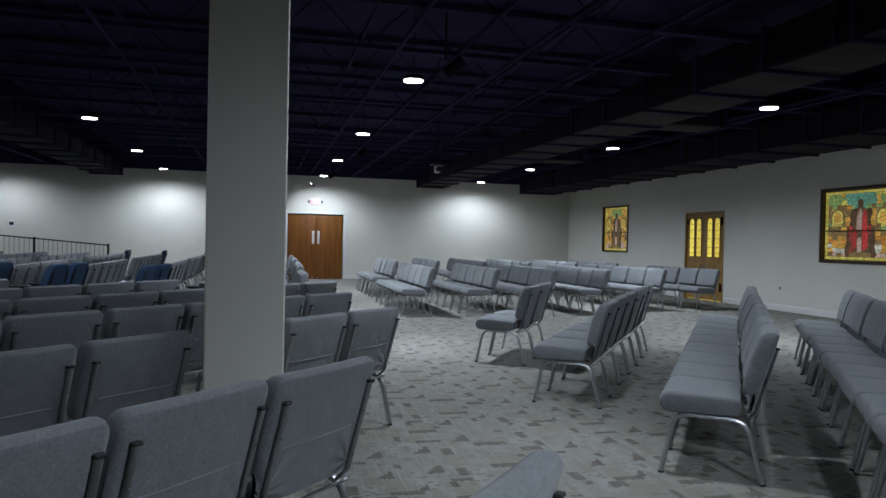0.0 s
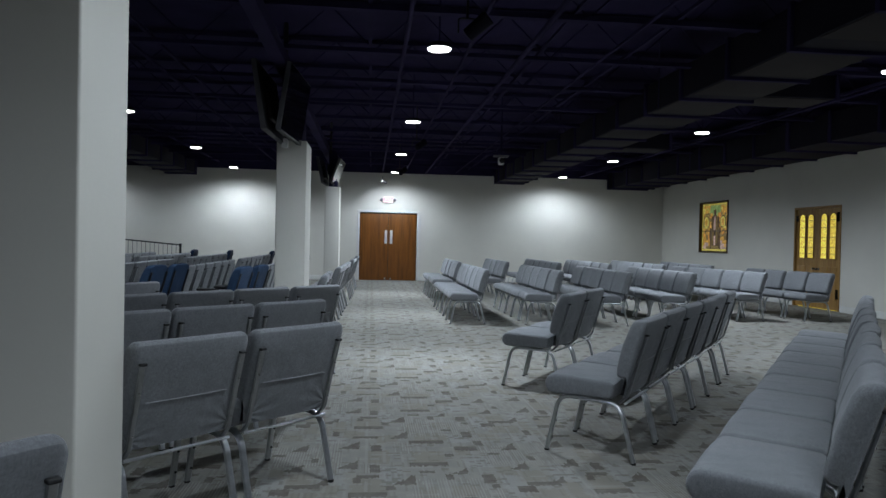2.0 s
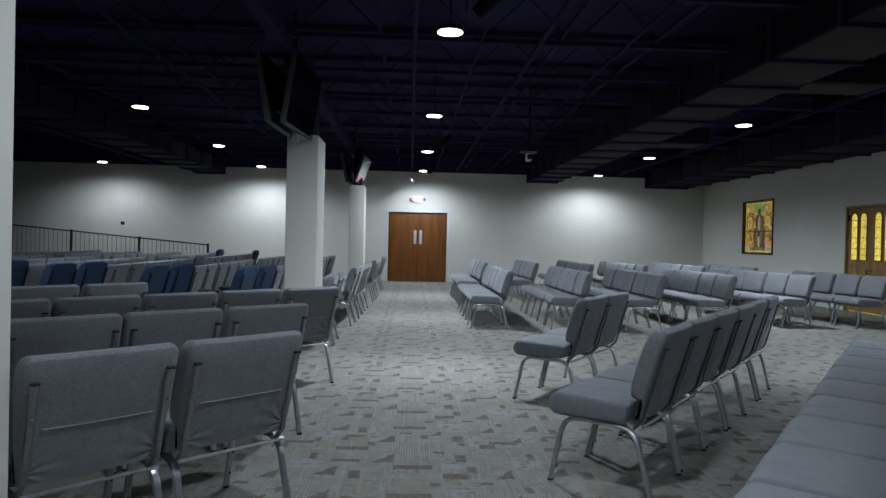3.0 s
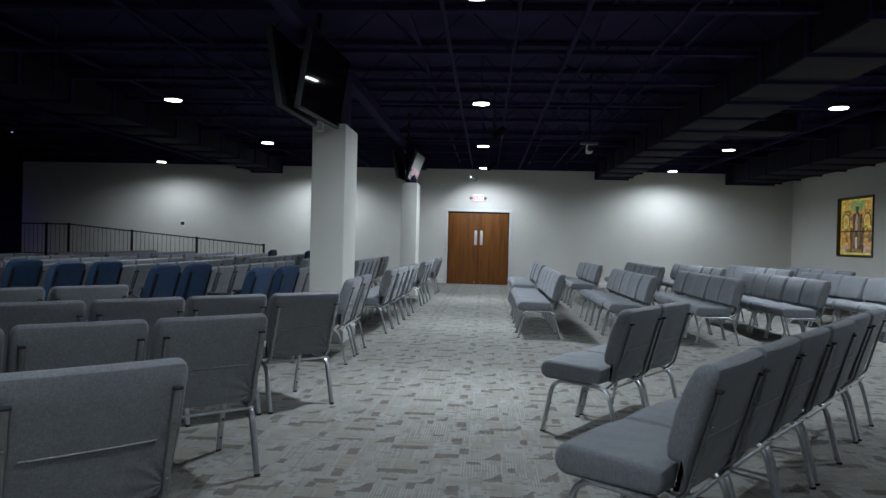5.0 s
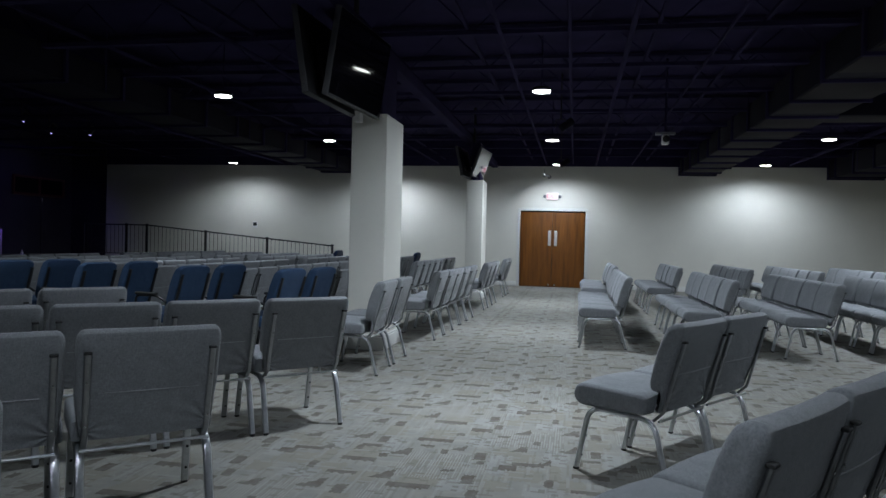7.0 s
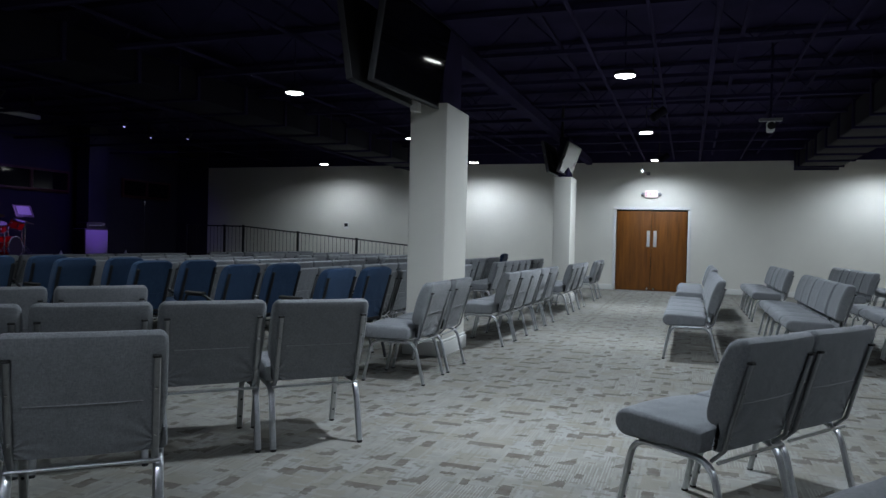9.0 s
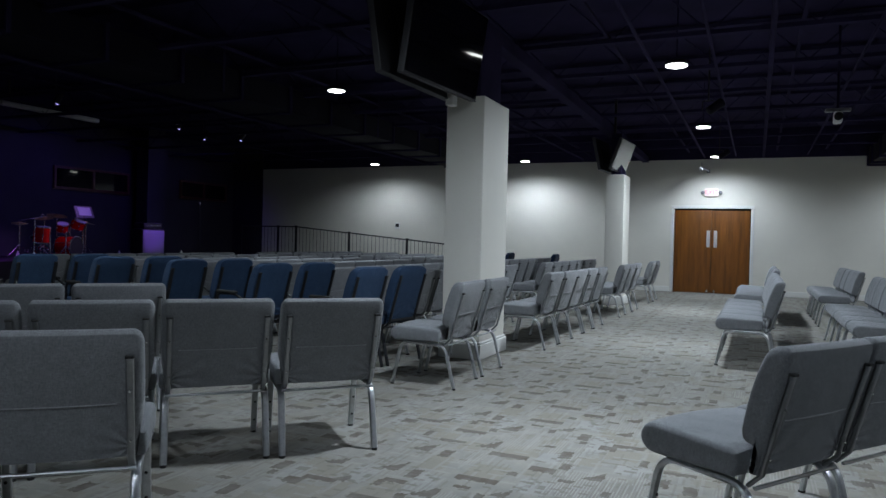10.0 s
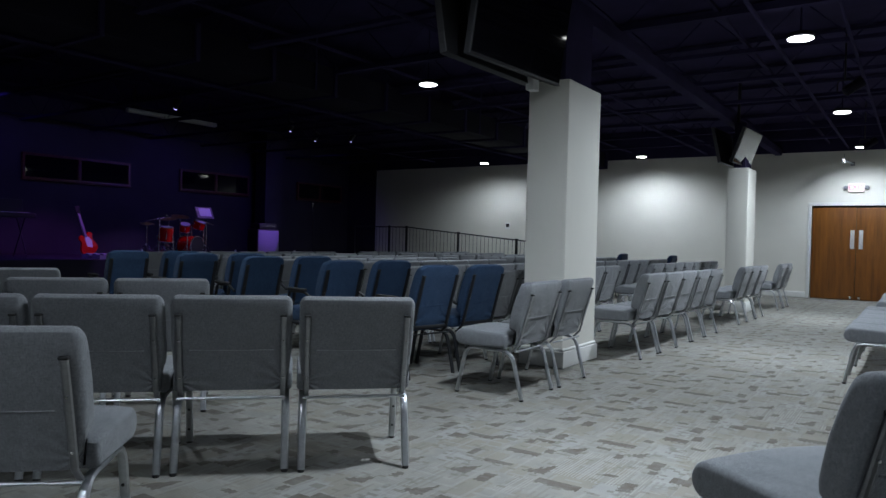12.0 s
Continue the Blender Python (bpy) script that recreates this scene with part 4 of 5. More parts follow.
# ---- things: ramp and railing ----


def ramp():
    bm = bmesh.new()
    pts = [(-4.2, 0.0), (-10.4, 0.53), (-12.6, 0.53), (-12.6, 0.0)]
    a = [bm.verts.new((x, 23.1, z)) for x, z in pts]
    b = [bm.verts.new((x, NORTH - 0.002, z)) for x, z in pts]
    bm.faces.new(a)
    bm.faces.new(b[::-1])
    for k in range(4):
        bm.faces.new((a[k], b[k], b[(k + 1) % 4], a[(k + 1) % 4]))
    structure("ramp", bm, CARPET, "carpeted ramp rising along the wall to the stage", "ramp")


ramp()


def railing():
    ob = empty("railing", "black metal picket railing sloping along a ramp", "railing", "", pose(0, 23.2, 0))

    def top(x):
        return 1.045 + (-4.42 - x) * 0.0820 if x > -10.34 else 1.53

    def ground(x):
        return max(0.0, min(0.53, (-4.2 - x) * 0.0855))

    xs = (-4.42, -6.43, -8.40, -10.34, -11.03, -12.5)
    for x in xs:
        post = part("post", box((x - 0.03, -0.03, ground(x)), (x + 0.03, 0.03, top(x) + 0.02), 0.006), RAIL_BLACK, ob)
        part("post_cap", rounded_box((0.075, 0.075, 0.025), 0.01, (x, 0, top(x) + 0.03)), RAIL_BLACK, post)
    for a, b in zip(xs, xs[1:]):
        part("top_rail", tube([(a - 0.03, 0, top(a)), (b + 0.03, 0, top(b))], 0.026, 0.020, 8), RAIL_BLACK, ob)
        part("lower_rail", tube([(a - 0.03, 0, ground(a) + 0.12), (b + 0.03, 0, ground(b) + 0.12)], 0.018, 0.012, 8), RAIL_BLACK, ob)
        n = int((a - b) / 0.125)
        for i in range(1, n):
            x = a + (b - a) * i / n
            part("picket", tube([(x, 0, ground(x) + 0.12), (x, 0, top(x))], 0.0075, None, 5), RAIL_BLACK, ob)


railing()

# ---- things: ceiling ----


def duct(x0, x1, y0, y1, z, h, step, label, panel=None):
    ob = empty("air_duct", label, "duct", "air ducts", pose((x0 + x1) / 2, 0, z))
    w = x1 - x0
    y = y0
    k = 0
    while y < y1 - 0.05:
        e = min(y + step, y1)
        part("duct_section", box((-w / 2, y + 0.03, 0.0), (w / 2, e - 0.03, h), 0.01), DUCT, ob)
        if panel:
            short = (0.16, 0.30, 0.22, 0.40)[k % 4]
            part("bottom_panel", box((-w / 2 + 0.02, y + 0.05, -0.012), (w / 2 - 0.02, max(y + 0.3, e - short), 0.002), 0.004), panel, ob, "paler panel under the duct")
        part("flange", box((-w / 2 - 0.035, e - 0.03, -0.035), (w / 2 + 0.035, e + 0.03, h + 0.03), 0.005), BLACK, ob)
        y, k = e, k + 1
    for i in range(4):
        yy = y0 + (y1 - y0) * (i + 0.5) / 4
        part("hanger", box((-w / 2 - 0.03, yy - 0.02, 0.0), (-w / 2 - 0.026, yy + 0.02, DECK - z)), BLACK, ob)
        part("hanger", box((w / 2 + 0.026, yy - 0.02, 0.0), (w / 2 + 0.03, yy + 0.02, DECK - z)), BLACK, ob)
    return ob


duct(5.3, 6.25, 3.0, NORTH - 0.06, 3.28, 0.42, 1.22, "large black rectangular sheet-metal duct with paler panels beneath", DUCT_PANEL)
duct(9.15, 10.5, 8.0, NORTH - 0.06, 3.2, 0.5, 1.22, "wide black rectangular duct beside the wall")
duct(-5.2, -4.3, 6.0, NORTH - 0.06, 3.3, 0.4, 1.22, "black rectangular sheet-metal duct with flanges")


def branch_duct(x0, x1, y0, y1, z, h):
    ob = empty("branch_duct", "short black branch duct crossing to a lamp bay", "duct", "air ducts", pose(x0, y0, z))
    part("duct_section", box((-0.05, 0, 0), (x1 - x0, y1 - y0, h), 0.01), DUCT, ob)
    part("bottom_panel", box((0.02, 0.04, -0.012), (x1 - x0 - 0.03, y1 - y0 - 0.04, 0.002), 0.004), DUCT_PANEL, ob, "paler panel under the duct")
    part("flange", box((x1 - x0, -0.03, -0.03), (x1 - x0 + 0.05, y1 - y0 + 0.03, h + 0.03), 0.005), BLACK, ob)


branch_duct(6.29, 7.3, 15.3, 15.95, 3.31, 0.3)
branch_duct(6.29, 7.3, 10.1, 10.75, 3.31, 0.3)


def pipe(points, r, label):
    bm = tube(fillet(points, 0.08), r, None, 8)
    tagged(part("ceiling_pipe", bm, BLACK), label, "pipe", "black ceiling pipes")


for px, pz, pr in ((1.6, 3.56, 0.025), (2.35, 3.58, 0.02), (3.0, 3.54, 0.03), (4.0, 3.57, 0.02), (-1.6, 3.57, 0.025), (-6.4, 3.55, 0.04), (8.2, 3.57, 0.025)):
    pipe([(px, SOUTH - 0.04, pz), (px, NORTH + 0.04, pz)], pr, "black painted pipe run under the joists")


def projector(x, y, z):
    ob = empty("projector", "white ceiling projector hung from a pole with a bracket", "projector", "", pose(x, y, z))
    body = part("body", rounded_box((0.10, 0.18, 0.15), 0.022, (0.05, 0, -0.10)), WHITE_PLASTIC, ob)
    part("lens", lathe([(0.05, 0.0), (0.055, -0.05), (0.04, -0.06)], 14, None, (0.05, -0.085, -0.10), "y"), DARK_PLASTIC, body)
    part("bracket", box((-0.10, -0.05, -0.02), (0.20, 0.05, 0.02), 0.008), GREY_PLASTIC, ob)
    part("pole", tube([(0.05, 0, 0.02), (0.05, 0, DECK - z)], 0.018), BLACK, ob)


projector(3.78, 15.4, 3.06)


def track_spot(x, y, z, aim):
    ob = empty("track_spotlight", "black cylindrical spotlight tilted on a ceiling stem, unlit", "spotlight", "unlit track spotlights", pose(x, y, z))
    can = part("can", lathe([(0.05, 0.0), (0.065, 0.01), (0.07, 0.2), (0.075, 0.26), (0.06, 0.262)], 16), DUCT, ob)
    can.matrix_basis = pose(0, 0, -0.14, 55, 0, aim)
    part("yoke", tube(fillet([(-0.085, 0, -0.12), (-0.085, 0, 0.02), (0.085, 0, 0.02), (0.085, 0, -0.12)], 0.03), 0.008), RAIL_BLACK, ob)
    part("stem", tube([(0, 0, 0.02), (0, 0, DECK - z)], 0.012), RAIL_BLACK, ob)


for tx, ty, aim in ((2.12, 8.0, 60), (2.17, 16.25, 120), (2.06, 22.2, 120)):
    track_spot(tx, ty, 3.42, aim)


def wall_camera(base, tip):
    """A small camera at the end of a thin arm that stands out from the wall."""
    ob = empty("wall_camera", "small pale camera on a thin arm standing out from the wall", "camera", "", pose(*base))
    v = Vector(tip) - Vector(base)
    part("wall_plate", rounded_box((0.09, 0.014, 0.09), 0.005, (0, -0.008, 0)), GREY_PLASTIC, ob)
    arm = part("arm", tube([(0, -0.012, 0), tuple(v)], 0.022), GREY_PLASTIC, ob)
    head = part("head", rounded_box((0.07, 0.15, 0.075), 0.02, (0, 0, 0)), WHITE_PLASTIC, ob, "white camera body")
    head.matrix_basis = pose(v.x, v.y, v.z - 0.03, 28, 0, 15)
    part("lens", lathe([(0.02, 0.0), (0.022, -0.02), (0.012, -0.022)], 12, None, (0, -0.072, 0), "y"), DARK_PLASTIC, head, "dark lens")
    part("conduit", tube(fillet([(v.x * 0.9, v.y * 0.9, v.z), (v.x * 0.9, v.y * 0.9, v.z + 0.14)], 0.03), 0.008), GREY_PLASTIC, arm)


wall_camera((1.70, NORTH - 0.002, 3.19), (1.57, 23.62, 3.20))


def tv_pair(at, screens, height, label):
    """Two flat screens hung back to back in a slight V, each leaning out at the top. A screen: the ends of its lower edge, how far it leans, and the way it faces."""
    x, y, z = at
    ob = empty("hanging_screens", label, "television", "screens hung at the columns", pose(x, y, z))
    for (x0, y0), (x1, y1), lean, s in screens:
        length = math.hypot(x1 - x0, y1 - y0)
        body = part("television", rounded_box((0.06, length, height), 0.010, (0, 0, height / 2), None, 2, 0), DARK_PLASTIC, ob)
        body.matrix_basis = pose((x0 + x1) / 2 - x, (y0 + y1) / 2 - y, 0, 0, s * lean, -math.degrees(math.atan2(x1 - x0, y1 - y0)))
        part("screen", box((s * 0.031 - 0.001, -length / 2 + 0.012, 0.02), (s * 0.031 + 0.001, length / 2 - 0.012, height - 0.012)), SCREEN, body, "glossy black screen, switched off")
        part("edge_trim", box((-0.033, -length / 2 - 0.002, -0.004), (0.033, length / 2 + 0.002, 0.010), 0.003), DARK_PLASTIC, body, "dark bezel edge")
        part("side_trim", box((-0.030, -length / 2 - 0.006, 0.0), (0.030, -length / 2 + 0.002, height), 0.002), EDGE, body, "grey side of the case")
        for k in (0.09, 0.20, 0.55):
            part("side_screw", lathe([(0.006, 0.0), (0.005, -0.002), (0.002, -0.003)], 6, None, (0.0, -length / 2 - 0.006, k * height), "y"), CHROME, body, "bright screw in the case")
        part("back_box", rounded_box((0.05, length * 0.5, height * 0.45), 0.012, (-s * 0.05, 0, height * 0.42), None, 2, 0), DARK_PLASTIC, body, "raised box behind the screen")
    part("pole", tube([(0, 0.3, 0.15), (0, 0.3, DECK - z)], 0.03), RAIL_BLACK, ob)
    part("mount_plate", box((-0.07, 0.15, 0.25), (0.07, 0.5, 0.5), 0.01), RAIL_BLACK, ob)
    part("power_box", box((-0.05, 0.42, -0.06), (0.03, 0.54, 0.06), 0.01), WHITE_PLASTIC, ob, "small white junction box")


tv_pair((0.05, 10.86, 2.64), [((-0.06, 10.01), (0.0, 11.43), 9, -1), ((0.10, 10.10), (0.214, 11.49), 8.6, 1)], 0.84, "pair of switched-off flat televisions hung back to back in a V")
tv_pair((0.21, 19.05, 2.68), [((0.06, 18.60), (0.12, 19.70), 12, -1), ((0.25, 18.60), (0.33, 19.70), 20, 1)], 0.64, "pair of switched-off flat televisions hung back to back")

# ---- things: wall fittings ----


def wall_plate(x, y, z, face, label, w=0.08, h=0.10, inset=None):
    ob = empty("wall_plate", label, "wall plate", "", pose(x, y, z, 0, 0, face))
    part("cover", box((-w, -0.012, -h), (w, -0.001, h), 0.004), WHITE_PLASTIC, ob)
    part("socket", box((-w * 0.75, -0.016, -h * 0.3), (w * 0.75, -0.011, h * 0.75), 0.003), inset or DARK_PLASTIC, ob)


wall_plate(-7.42, NORTH, 1.63, 0, "white wall plate with a dark control panel")
wall_plate(EAST, 13.29, 0.49, -90, "small white electrical outlet on the wall", 0.036, 0.058, GREY_PLASTIC)

# ---- things: stage ----
STAGE_X, STAGE_Z = -10.9, 0.58
structure("stage", box((WEST, 2.0, 0.0), (STAGE_X, 23.0, STAGE_Z), 0.02), STAGE_BLACK, "low black stage platform", "stage")
PURPLE_GRILLE = painted("silver_speaker_cloth", (0.24, 0.23, 0.28), 0.8, 200, 0.05)
RED_LACQUER = painted("red_lacquer", (0.55, 0.006, 0.005), 0.25, 10, 0.05, 0.6, 0.02)
BRASS = metal("brass_cymbal", (0.7, 0.5, 0.2), 0.3)


def bass_amp(x, y):
    ob = empty("bass_amplifier", "tall black bass amplifier with a pale grille and head", "amplifier", "", pose(x, y, STAGE_Z, 0, 0, 90))
    cab = part("cabinet", box((-0.38, -0.2, 0.03), (0.38, 0.2, 0.74), 0.02), DARK_PLASTIC, ob)
    part("grille", box((-0.355, -0.215, 0.06), (0.355, -0.199, 0.71), 0.008), PURPLE_GRILLE, cab, "pale woven grille")
    head = part("head", box((-0.3, -0.18, 0.745), (0.3, 0.18, 0.9), 0.015), DARK_PLASTIC, ob)
    for k in range(6):
        part("knob", lathe([(0.018, 0.0), (0.016, -0.02)], 10, None, (-0.2 + 0.08 * k, -0.18, 0.83), "y"), CHROME, head)
    for sx in (-0.32, 0.32):
        for sy in (-0.15, 0.15):
            part("foot", lathe([(0.025, 0.0), (0.03, 0.03)], 10, None, (sx, sy, 0.0)), RUBBER, ob)


bass_amp(-11.75, 18.62)


def tripod(ob, x, y, height, name="stand", spread=0.28):
    st = part(name, tube([(x, y, 0.12), (x, y, height)], 0.012, None, 8), CHROME, ob, "chrome stand")
    for k in range(3):
        a = 2.1 * k + 0.4
        part("stand_leg", tube([(x, y, 0.3), (x + spread * math.cos(a), y + spread * math.sin(a), 0.012)], 0.009, None, 6), CHROME, st)
    return st


def hoop_ring(r, z, axis):
    """A ring of square section."""
    bm = bmesh.new()
    loop = [(r * 0.97, z - 0.014), (r * 1.04, z - 0.014), (r * 1.04, z + 0.014), (r * 0.97, z + 0.014)]
    n = 24
    rings = []
    for k in range(n):
        a = 2 * math.pi * k / n
        u, v = math.cos(a), math.sin(a)
        rings.append([bm.verts.new((h, q * u, q * v) if axis == "x" else (q * u, q * v, h)) for q, h in loop])
    for k in range(n):
        a, b = rings[k], rings[(k + 1) % n]
        for i in range(4):
            bm.faces.new((a[i], a[(i + 1) % 4], b[(i + 1) % 4], b[i]))
    return bm


def drum(ob, name, r, depth, x, y, z, tilt, axis="z", lugs=6):
    shell = part(name, lathe([(r, -depth / 2), (r * 1.005, 0), (r, depth / 2)], 24, None, (0, 0, 0), axis), RED_LACQUER, ob, "red lacquered shell")
    shell.matrix_basis = pose(x, y, z, *tilt)
    for s in (-1, 1):
        part("hoop", hoop_ring(r, s * depth / 2, axis), CHROME, shell, "chrome hoop")
    part("skin", lathe([(r * 0.98, depth / 2 + 0.002), (r * 0.98, depth / 2 + 0.006)], 24, None, (0, 0, 0), axis), DARK_PLASTIC if name == "bass_drum" else PURPLE_GRILLE, shell)
    for k in range(lugs):
        a = 2 * math.pi * (k + 0.5) / lugs
        u, v = r * 1.03 * math.cos(a), r * 1.03 * math.sin(a)
        ends = [(h, u, v) if axis == "x" else (u, v, h) for h in (-depth / 2, depth / 2)]
        rod = part("tension_rod", tube(ends, 0.005, None, 5), CHROME, shell)
        centre = (0, u, v) if axis == "x" else (u, v, 0)
        part("lug", rounded_box((0.05 if axis == "x" else 0.024, 0.024, 0.024 if axis == "x" else 0.05), 0.006, centre, None, 2, 0), CHROME, rod, "chrome lug")
    return shell


def cymbal(ob, x, y, z, r, tilt):
    st = tripod(ob, x, y, z)
    cym = part("cymbal", lathe([(0.02, 0.03), (0.05, 0.025), (0.06, 0.012), (r, 0.0), (r, -0.003), (0.05, 0.009)], 28), BRASS, st, "brass cymbal")
    cym.matrix_basis = pose(x, y, z, *tilt)
    part("wing_nut", lathe([(0.012, 0.0), (0.014, 0.03), (0.006, 0.05)], 8, None, (x, y, z + 0.02)), CHROME, st)
    return st


def drum_kit(x, y):
    ob = empty("drum_kit", "red lacquered drum kit with dark cymbals and chrome stands", "drum kit", "", pose(x, y, STAGE_Z))
    bass = drum(ob, "bass_drum", 0.25, 0.4, 0.12, 0.36, 0.262, (0, 0, 16), "x", 8)
    for s in (-1, 1):
        part("spur", tube([(0.1, s * 0.2, -0.1), (0.22, s * 0.33, -0.25)], 0.009, None, 6), CHROME, bass, "chrome spur")
    drum(ob, "rack_tom", 0.15, 0.2, 0.1, 0.62, 0.80, (-8, 24, 0))
    drum(ob, "rack_tom", 0.13, 0.18, 0.05, 0.24, 0.72, (10, 22, 0))
    drum(ob, "floor_tom", 0.17, 0.36, 0.12, -0.34, 0.54, (0, 6, 0))
    drum(ob, "snare_drum", 0.16, 0.13, -0.3, -0.05, 0.58, (0, 0, 0), "z", 8)
    part("tom_post", tube(fillet([(0.08, 0.42, 0.48), (0.08, 0.42, 0.72), (0.08, 0.56, 0.74)], 0.03), 0.012, None, 8), CHROME, ob, "chrome tom post")
    cymbal(ob, -0.1, -0.12, 0.93, 0.2, (12, 8, 0))
    cymbal(ob, 0.0, 0.92, 0.86, 0.2, (-12, 8, 0))
    cymbal(ob, -0.2, 0.28, 1.0, 0.22, (4, 14, 0))
    hat = cymbal(ob, -0.35, -0.55, 0.80, 0.17, (0, 4, 0))
    part("lower_hat", lathe([(0.02, -0.05), (0.17, -0.022), (0.17, -0.019), (0.05, -0.03)], 28, None, (-0.35, -0.55, 0.80)), BRASS, hat, "lower brass cymbal")
    for k in range(3):
        a = 2.1 * k + 0.5
        part("tom_leg", tube([(0.12 + 0.18 * math.cos(a), -0.34 + 0.18 * math.sin(a), 0.55), (0.12 + 0.2 * math.cos(a), -0.34 + 0.2 * math.sin(a), 0.012)], 0.009, None, 6), CHROME, ob)
    tripod(ob, -0.3, -0.05, 0.52, "snare_stand", 0.22)
    part("throne", lathe([(0.02, 0.0), (0.2, 0.01), (0.02, 0.03), (0.02, 0.42), (0.17, 0.43), (0.18, 0.5), (0.1, 0.52)], 18, None, (-0.75, 0.2, 0.0)), DARK_PLASTIC, ob, "black round stool")
    boom = part("boom_arm", tube([(0.12, -0.87, 0.85), (0.15, -0.36, 0.955)], 0.011, None, 6), CHROME, ob)
    tripod(ob, 0.12, -0.52, 0.92, "boom_stand", 0.34)
    part("microphone", lathe([(0.012, 0.0), (0.024, 0.05), (0.028, 0.08), (0.012, 0.10)], 10, None, (0.15, -0.36, 0.93)), CHROME, boom)
    tripod(ob, 0.42, 0.05, 0.62, "mic_stand", 0.2)


drum_kit(-12.3, 16.26)


def laptop_stand(x, y):
    ob = empty("music_stand", "dark music stand holding a tilted pale tablet", "music stand", "", pose(x, y, STAGE_Z))
    tripod(ob, 0, 0, 1.05, "pole", 0.25)
    desk = part("desk", rounded_box((0.02, 0.5, 0.32), 0.008, (0, 0, 0)), DARK_PLASTIC, ob)
    desk.matrix_basis = pose(0.03, 0, 1.11, 0, -25, 0)
    part("tablet", rounded_box((0.012, 0.36, 0.22), 0.005, (0.018, 0, 0.01)), GREY_PLASTIC, desk, "pale tablet")


laptop_stand(-12.2, 17.02)


def guitar(x, y):
    ob = empty("electric_guitar", "red electric guitar leaning on a floor stand", "guitar", "", pose(x, y, STAGE_Z, 0, 0, 90))
    lean = pose(0.0, 0.0, 0.05, 0, -19, 0) @ Matrix.Scale(1.18, 4)
    half = [(0.0, 0.03), (0.02, 0.10), (0.07, 0.155), (0.13, 0.17), (0.20, 0.145), (0.26, 0.115), (0.31, 0.115), (0.36, 0.135), (0.41, 0.12), (0.43, 0.07), (0.39, 0.035)]
    pts = [(w, z) for z, w in half] + [(-w * 0.95, z * 0.94) for z, w in reversed(half)]
    bm = slab(pts, -0.022, 0.022)
    bm.transform(pose(0, 0, 0, 0, 0, -90))
    bmesh.ops.bevel(bm, geom=[e for e in bm.edges if len(e.link_faces) == 2 and e.calc_face_angle() > 0.9], offset=0.008, segments=2, affect="EDGES")
    body = part("body", bm, RED_LACQUER, ob)
    body.matrix_basis = lean
    plate = slab([(-0.03, 0.17), (0.07, 0.12), (0.09, 0.26), (0.03, 0.36), (-0.03, 0.34)], 0.023, 0.026)
    plate.transform(pose(0, 0, 0, 0, 0, -90))
    part("scratch_plate", plate, WHITE_PLASTIC, body, "pale scratch plate")
    part("neck", box((-0.026, -0.035, 0.34), (0.026, -0.008, 0.82), 0.006), GREY_PLASTIC, body, "dark fretboard neck")
    part("headstock", box((-0.04, -0.03, 0.82), (0.045, -0.008, 0.95), 0.008), DARK_PLASTIC, ob).matrix_basis = lean
    for s in (-1, 1):
        part("stand_leg", tube(fillet([(s * 0.15, -0.22, 0.01), (s * 0.08, -0.03, 0.035), (s * 0.08, 0.12, 0.1), (0.0, 0.2, 0.01)], 0.03), 0.01), DARK_PLASTIC, ob)


guitar(-12.4, 14.17)


def keyboard(x, y):
    ob = empty("keyboard_piano", "dark stage keyboard on a folding stand", "keyboard", "", pose(x, y, STAGE_Z))
    part("case", box((-0.16, -0.65, 0.82), (0.16, 0.65, 0.92), 0.015), DARK_PLASTIC, ob)
    part("keys", box((-0.14, -0.6, 0.921), (0.0, 0.6, 0.93), 0.002), WHITE_PLASTIC, ob, "row of pale keys")
    for s in (-1, 1):
        part("stand_leg", tube([(-0.25, s * 0.4, 0.015), (0.2, s * 0.4, 0.81)], 0.014), RAIL_BLACK, ob)
        part("stand_leg", tube([(0.25, s * 0.43, 0.015), (-0.2, s * 0.43, 0.81)], 0.014), RAIL_BLACK, ob)
    part("music_rest", rounded_box((0.02, 0.6, 0.28), 0.008, (-0.12, 0.2, 1.06)), DARK_PLASTIC, ob)


keyboard(-12.4, 12.25)


def pedal_board(x, y):
    ob = empty("pedal_board", "low pale pedal board lying on the stage before the guitar", "pedal board", "", pose(x, y, STAGE_Z, 0, 0, 90))
    deck = part("deck", slab([(-0.2, 0.0), (0.2, 0.0), (0.2, 0.09), (-0.2, 0.03)], -0.34, 0.34), PURPLE_GRILLE, ob, "", False)
    deck.matrix_basis = pose(0, 0, 0, 0, 0, 90)
    for k in range(4):
        part("pedal", rounded_box((0.09, 0.13, 0.05), 0.01, (-0.24 + 0.16 * k, 0.0, 0.085)), GREY_PLASTIC, ob, "small grey effects pedal")


pedal_board(-11.25, 13.72)


def water_bottle(x, y):
    ob = empty("water_bottle", "small pale water bottle of plastic standing on the stage", "bottle", "bottles on the stage", pose(x, y, STAGE_Z))
    part("body", lathe([(0.03, 0.0), (0.034, 0.01), (0.034, 0.13), (0.014, 0.17), (0.014, 0.19)], 12), WHITE_PLASTIC, ob)
    part("cap", lathe([(0.016, 0.19), (0.016, 0.205)], 12), GREY_PLASTIC, ob, "grey screw cap")


for bx, by in ((-11.2, 14.66), (-11.25, 17.27), (-11.2, 19.25)):
    water_bottle(bx, by)


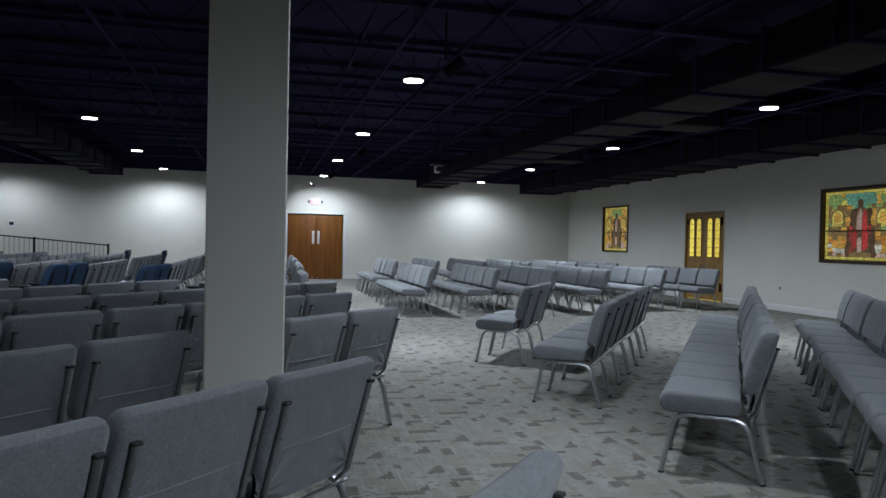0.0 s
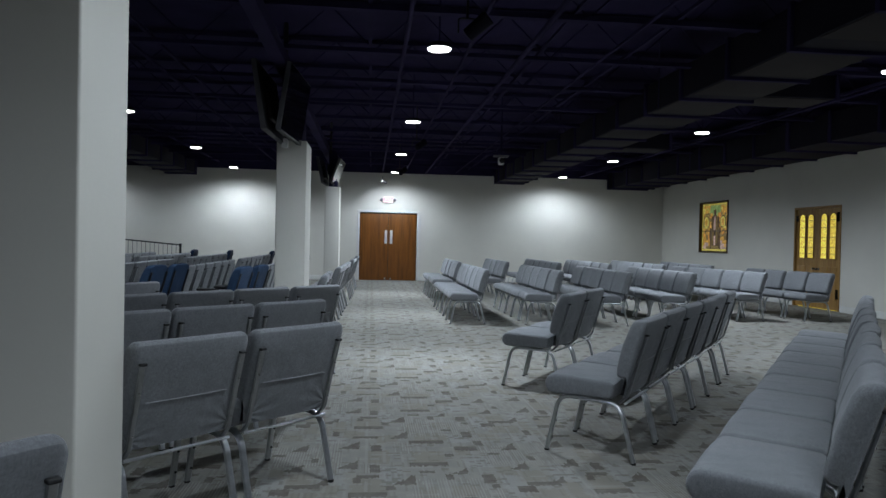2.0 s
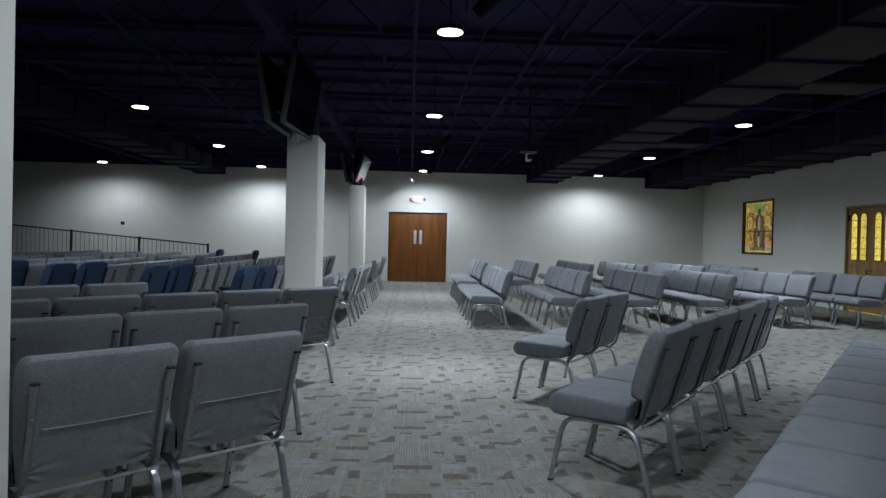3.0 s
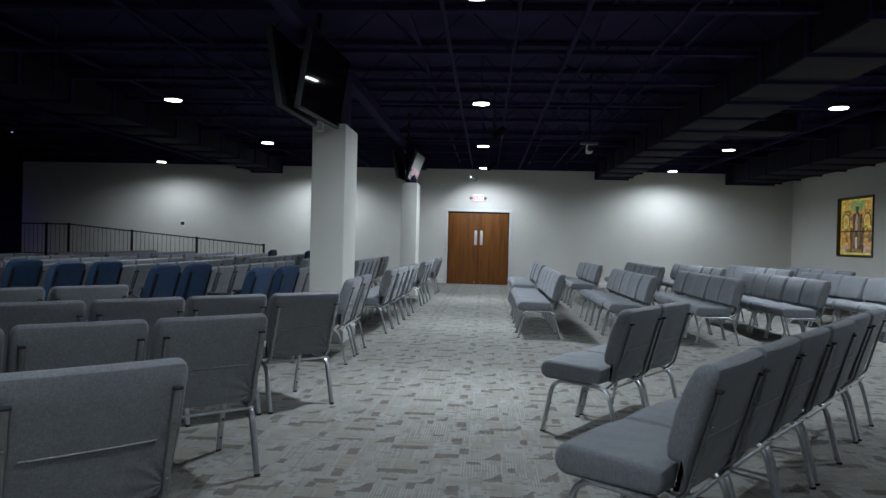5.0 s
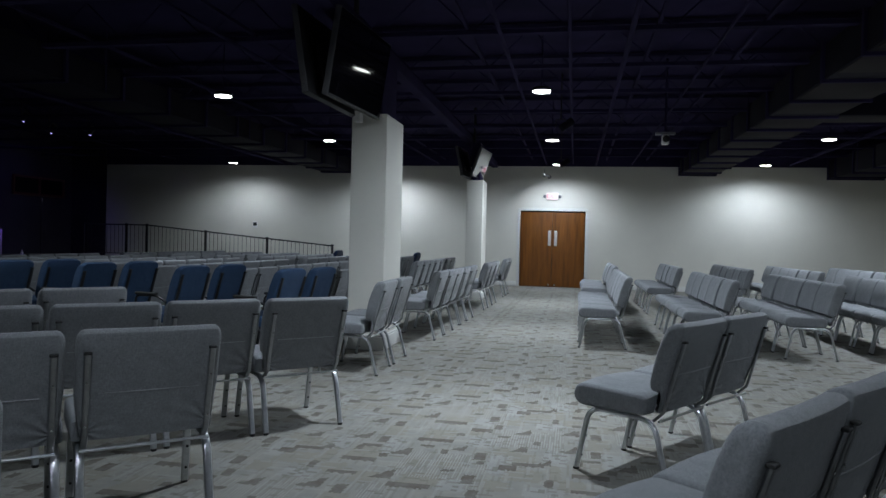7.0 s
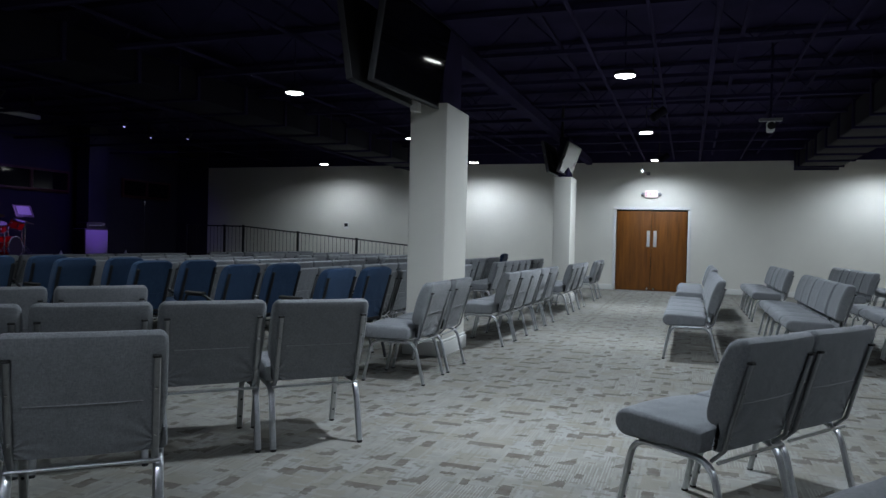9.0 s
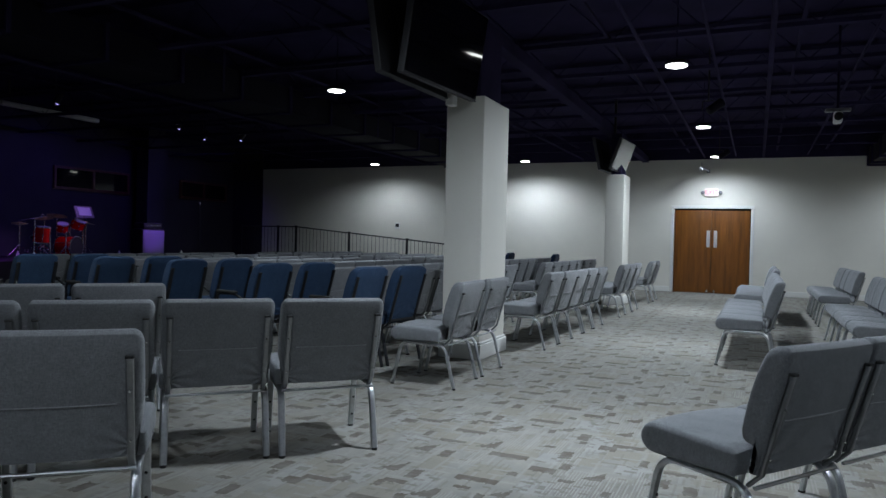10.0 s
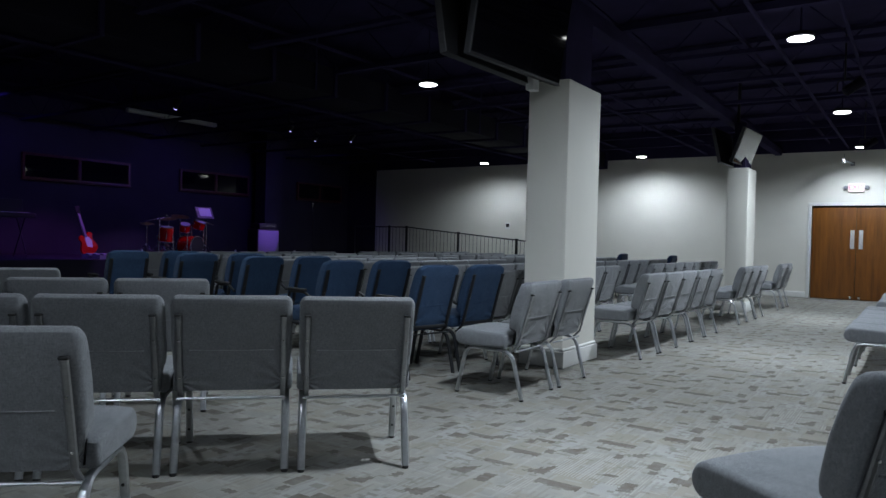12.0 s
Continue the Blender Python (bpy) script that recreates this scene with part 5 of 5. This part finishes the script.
def mic_stand(x, y):
    ob = empty("microphone_stand", "thin black microphone stand with a boom", "microphone stand", "", pose(x, y, STAGE_Z))
    part("base", lathe([(0.14, 0.0), (0.14, 0.012), (0.02, 0.025)], 18), RAIL_BLACK, ob)
    part("pole", tube([(0, 0, 0.02), (0, 0, 1.3)], 0.011), RAIL_BLACK, ob)
    part("boom", tube([(-0.1, 0.1, 1.22), (0.25, -0.3, 1.45)], 0.008), RAIL_BLACK, ob)
    part("microphone", lathe([(0.01, 0.0), (0.022, 0.08), (0.026, 0.12), (0.012, 0.15)], 10, None, (0.25, -0.3, 1.42)), CHROME, ob)


mic_stand(-11.6, 20.36)


RED_FRAME = wood("red_brown_window_frame", (0.05, 0.009, 0.006), (0.11, 0.022, 0.014), (0.8, 6, 6))


def high_window(y0, y1, z0, z1):
    ob = empty("high_window", "dark high window in a reddish wooden frame on the stage wall", "window", "high stage windows", pose(WEST, (y0 + y1) / 2, (z0 + z1) / 2))
    tagged(ob, kind="structure")
    w, h = y1 - y0, z1 - z0
    for lo, hi in (((0.002, -w / 2, -h / 2), (0.07, w / 2, -h / 2 + 0.06)), ((0.002, -w / 2, h / 2 - 0.06), (0.07, w / 2, h / 2)), ((0.002, -w / 2, -h / 2 + 0.06), (0.07, -w / 2 + 0.06, h / 2 - 0.06)),
                   ((0.002, w / 2 - 0.06, -h / 2 + 0.06), (0.07, w / 2, h / 2 - 0.06)), ((0.002, -0.04, -h / 2 + 0.06), (0.06, 0.04, h / 2 - 0.06))):
        part("window_frame", box(lo, hi, 0.006), RED_FRAME, ob)
    for s in (-1, 1):
        part("pane", box((0.02, min(s * 0.05, s * (w / 2 - 0.06)), -h / 2 + 0.06), (0.026, max(s * 0.05, s * (w / 2 - 0.06)), h / 2 - 0.06)), SCREEN, ob, "dark glass pane")
    part("window_sill", box((0.002, -w / 2 - 0.02, -h / 2 - 0.02), (0.085, w / 2 + 0.02, -h / 2 - 0.002), 0.006), RED_FRAME, ob)


high_window(13.35, 16.0, 2.31, 2.92)
high_window(17.47, 19.88, 2.33, 2.93)
high_window(21.88, 24.0, 2.36, 2.93)
structure("stage_pillar", box((-13.65, 19.95, STAGE_Z), (-13.2, 20.6, DECK), 0.01), STAGE_BLACK, "black painted pillar on the stage", "pillar")


def stage_par(x, y, z):
    ob = empty("stage_light", "small black stage lamp with a violet lens", "stage light", "stage lamps on a pipe", pose(x, y, z, 0, 0, 0))
    can = part("can", lathe([(0.03, 0.0), (0.06, 0.02), (0.07, 0.2), (0.075, 0.24)], 14), RAIL_BLACK, ob)
    can.matrix_basis = pose(0, 0, 0.02, 0, 40, 0)
    lens = part("lens", lathe([(0.042, -0.004), (0.038, 0.0)], 14), VIOLET, ob, "violet lit lens")
    lens.matrix_basis = pose(0.05, 0, 0.02, 0, 60, 0)
    part("clamp", tube([(0, 0, 0.05), (0, 0, DECK - z)], 0.012), RAIL_BLACK, ob)


VIOLET = glow("violet_lens", (0.45, 0.38, 1.0), 1.6)
# four hang in view; the last is added outside it
for sx, sy, sz in STAGE_PARS:
    stage_par(sx, sy, sz)
pipe([(-10.0, 10.3, 4.15), (-10.0, 22.0, 4.15)], 0.025, "black pipe that carries the stage lamps")


def screen_case(x, y0, y1, z):
    ob = empty("projection_screen_case", "long pale rolled projection screen case under the ceiling", "projection screen", "", pose(x, (y0 + y1) / 2, z))
    w = y1 - y0
    part("case", rounded_box((0.12, w, 0.1), 0.03, (0, 0, 0), None, 3, 0), WHITE_PLASTIC, ob)
    for s in (-1, 1):
        part("bracket", box((-0.02, s * w * 0.42 - 0.02, 0.05), (0.02, s * w * 0.42 + 0.02, DECK - z)), RAIL_BLACK, ob)


screen_case(-11.0, 14.1, 16.4, 3.76)
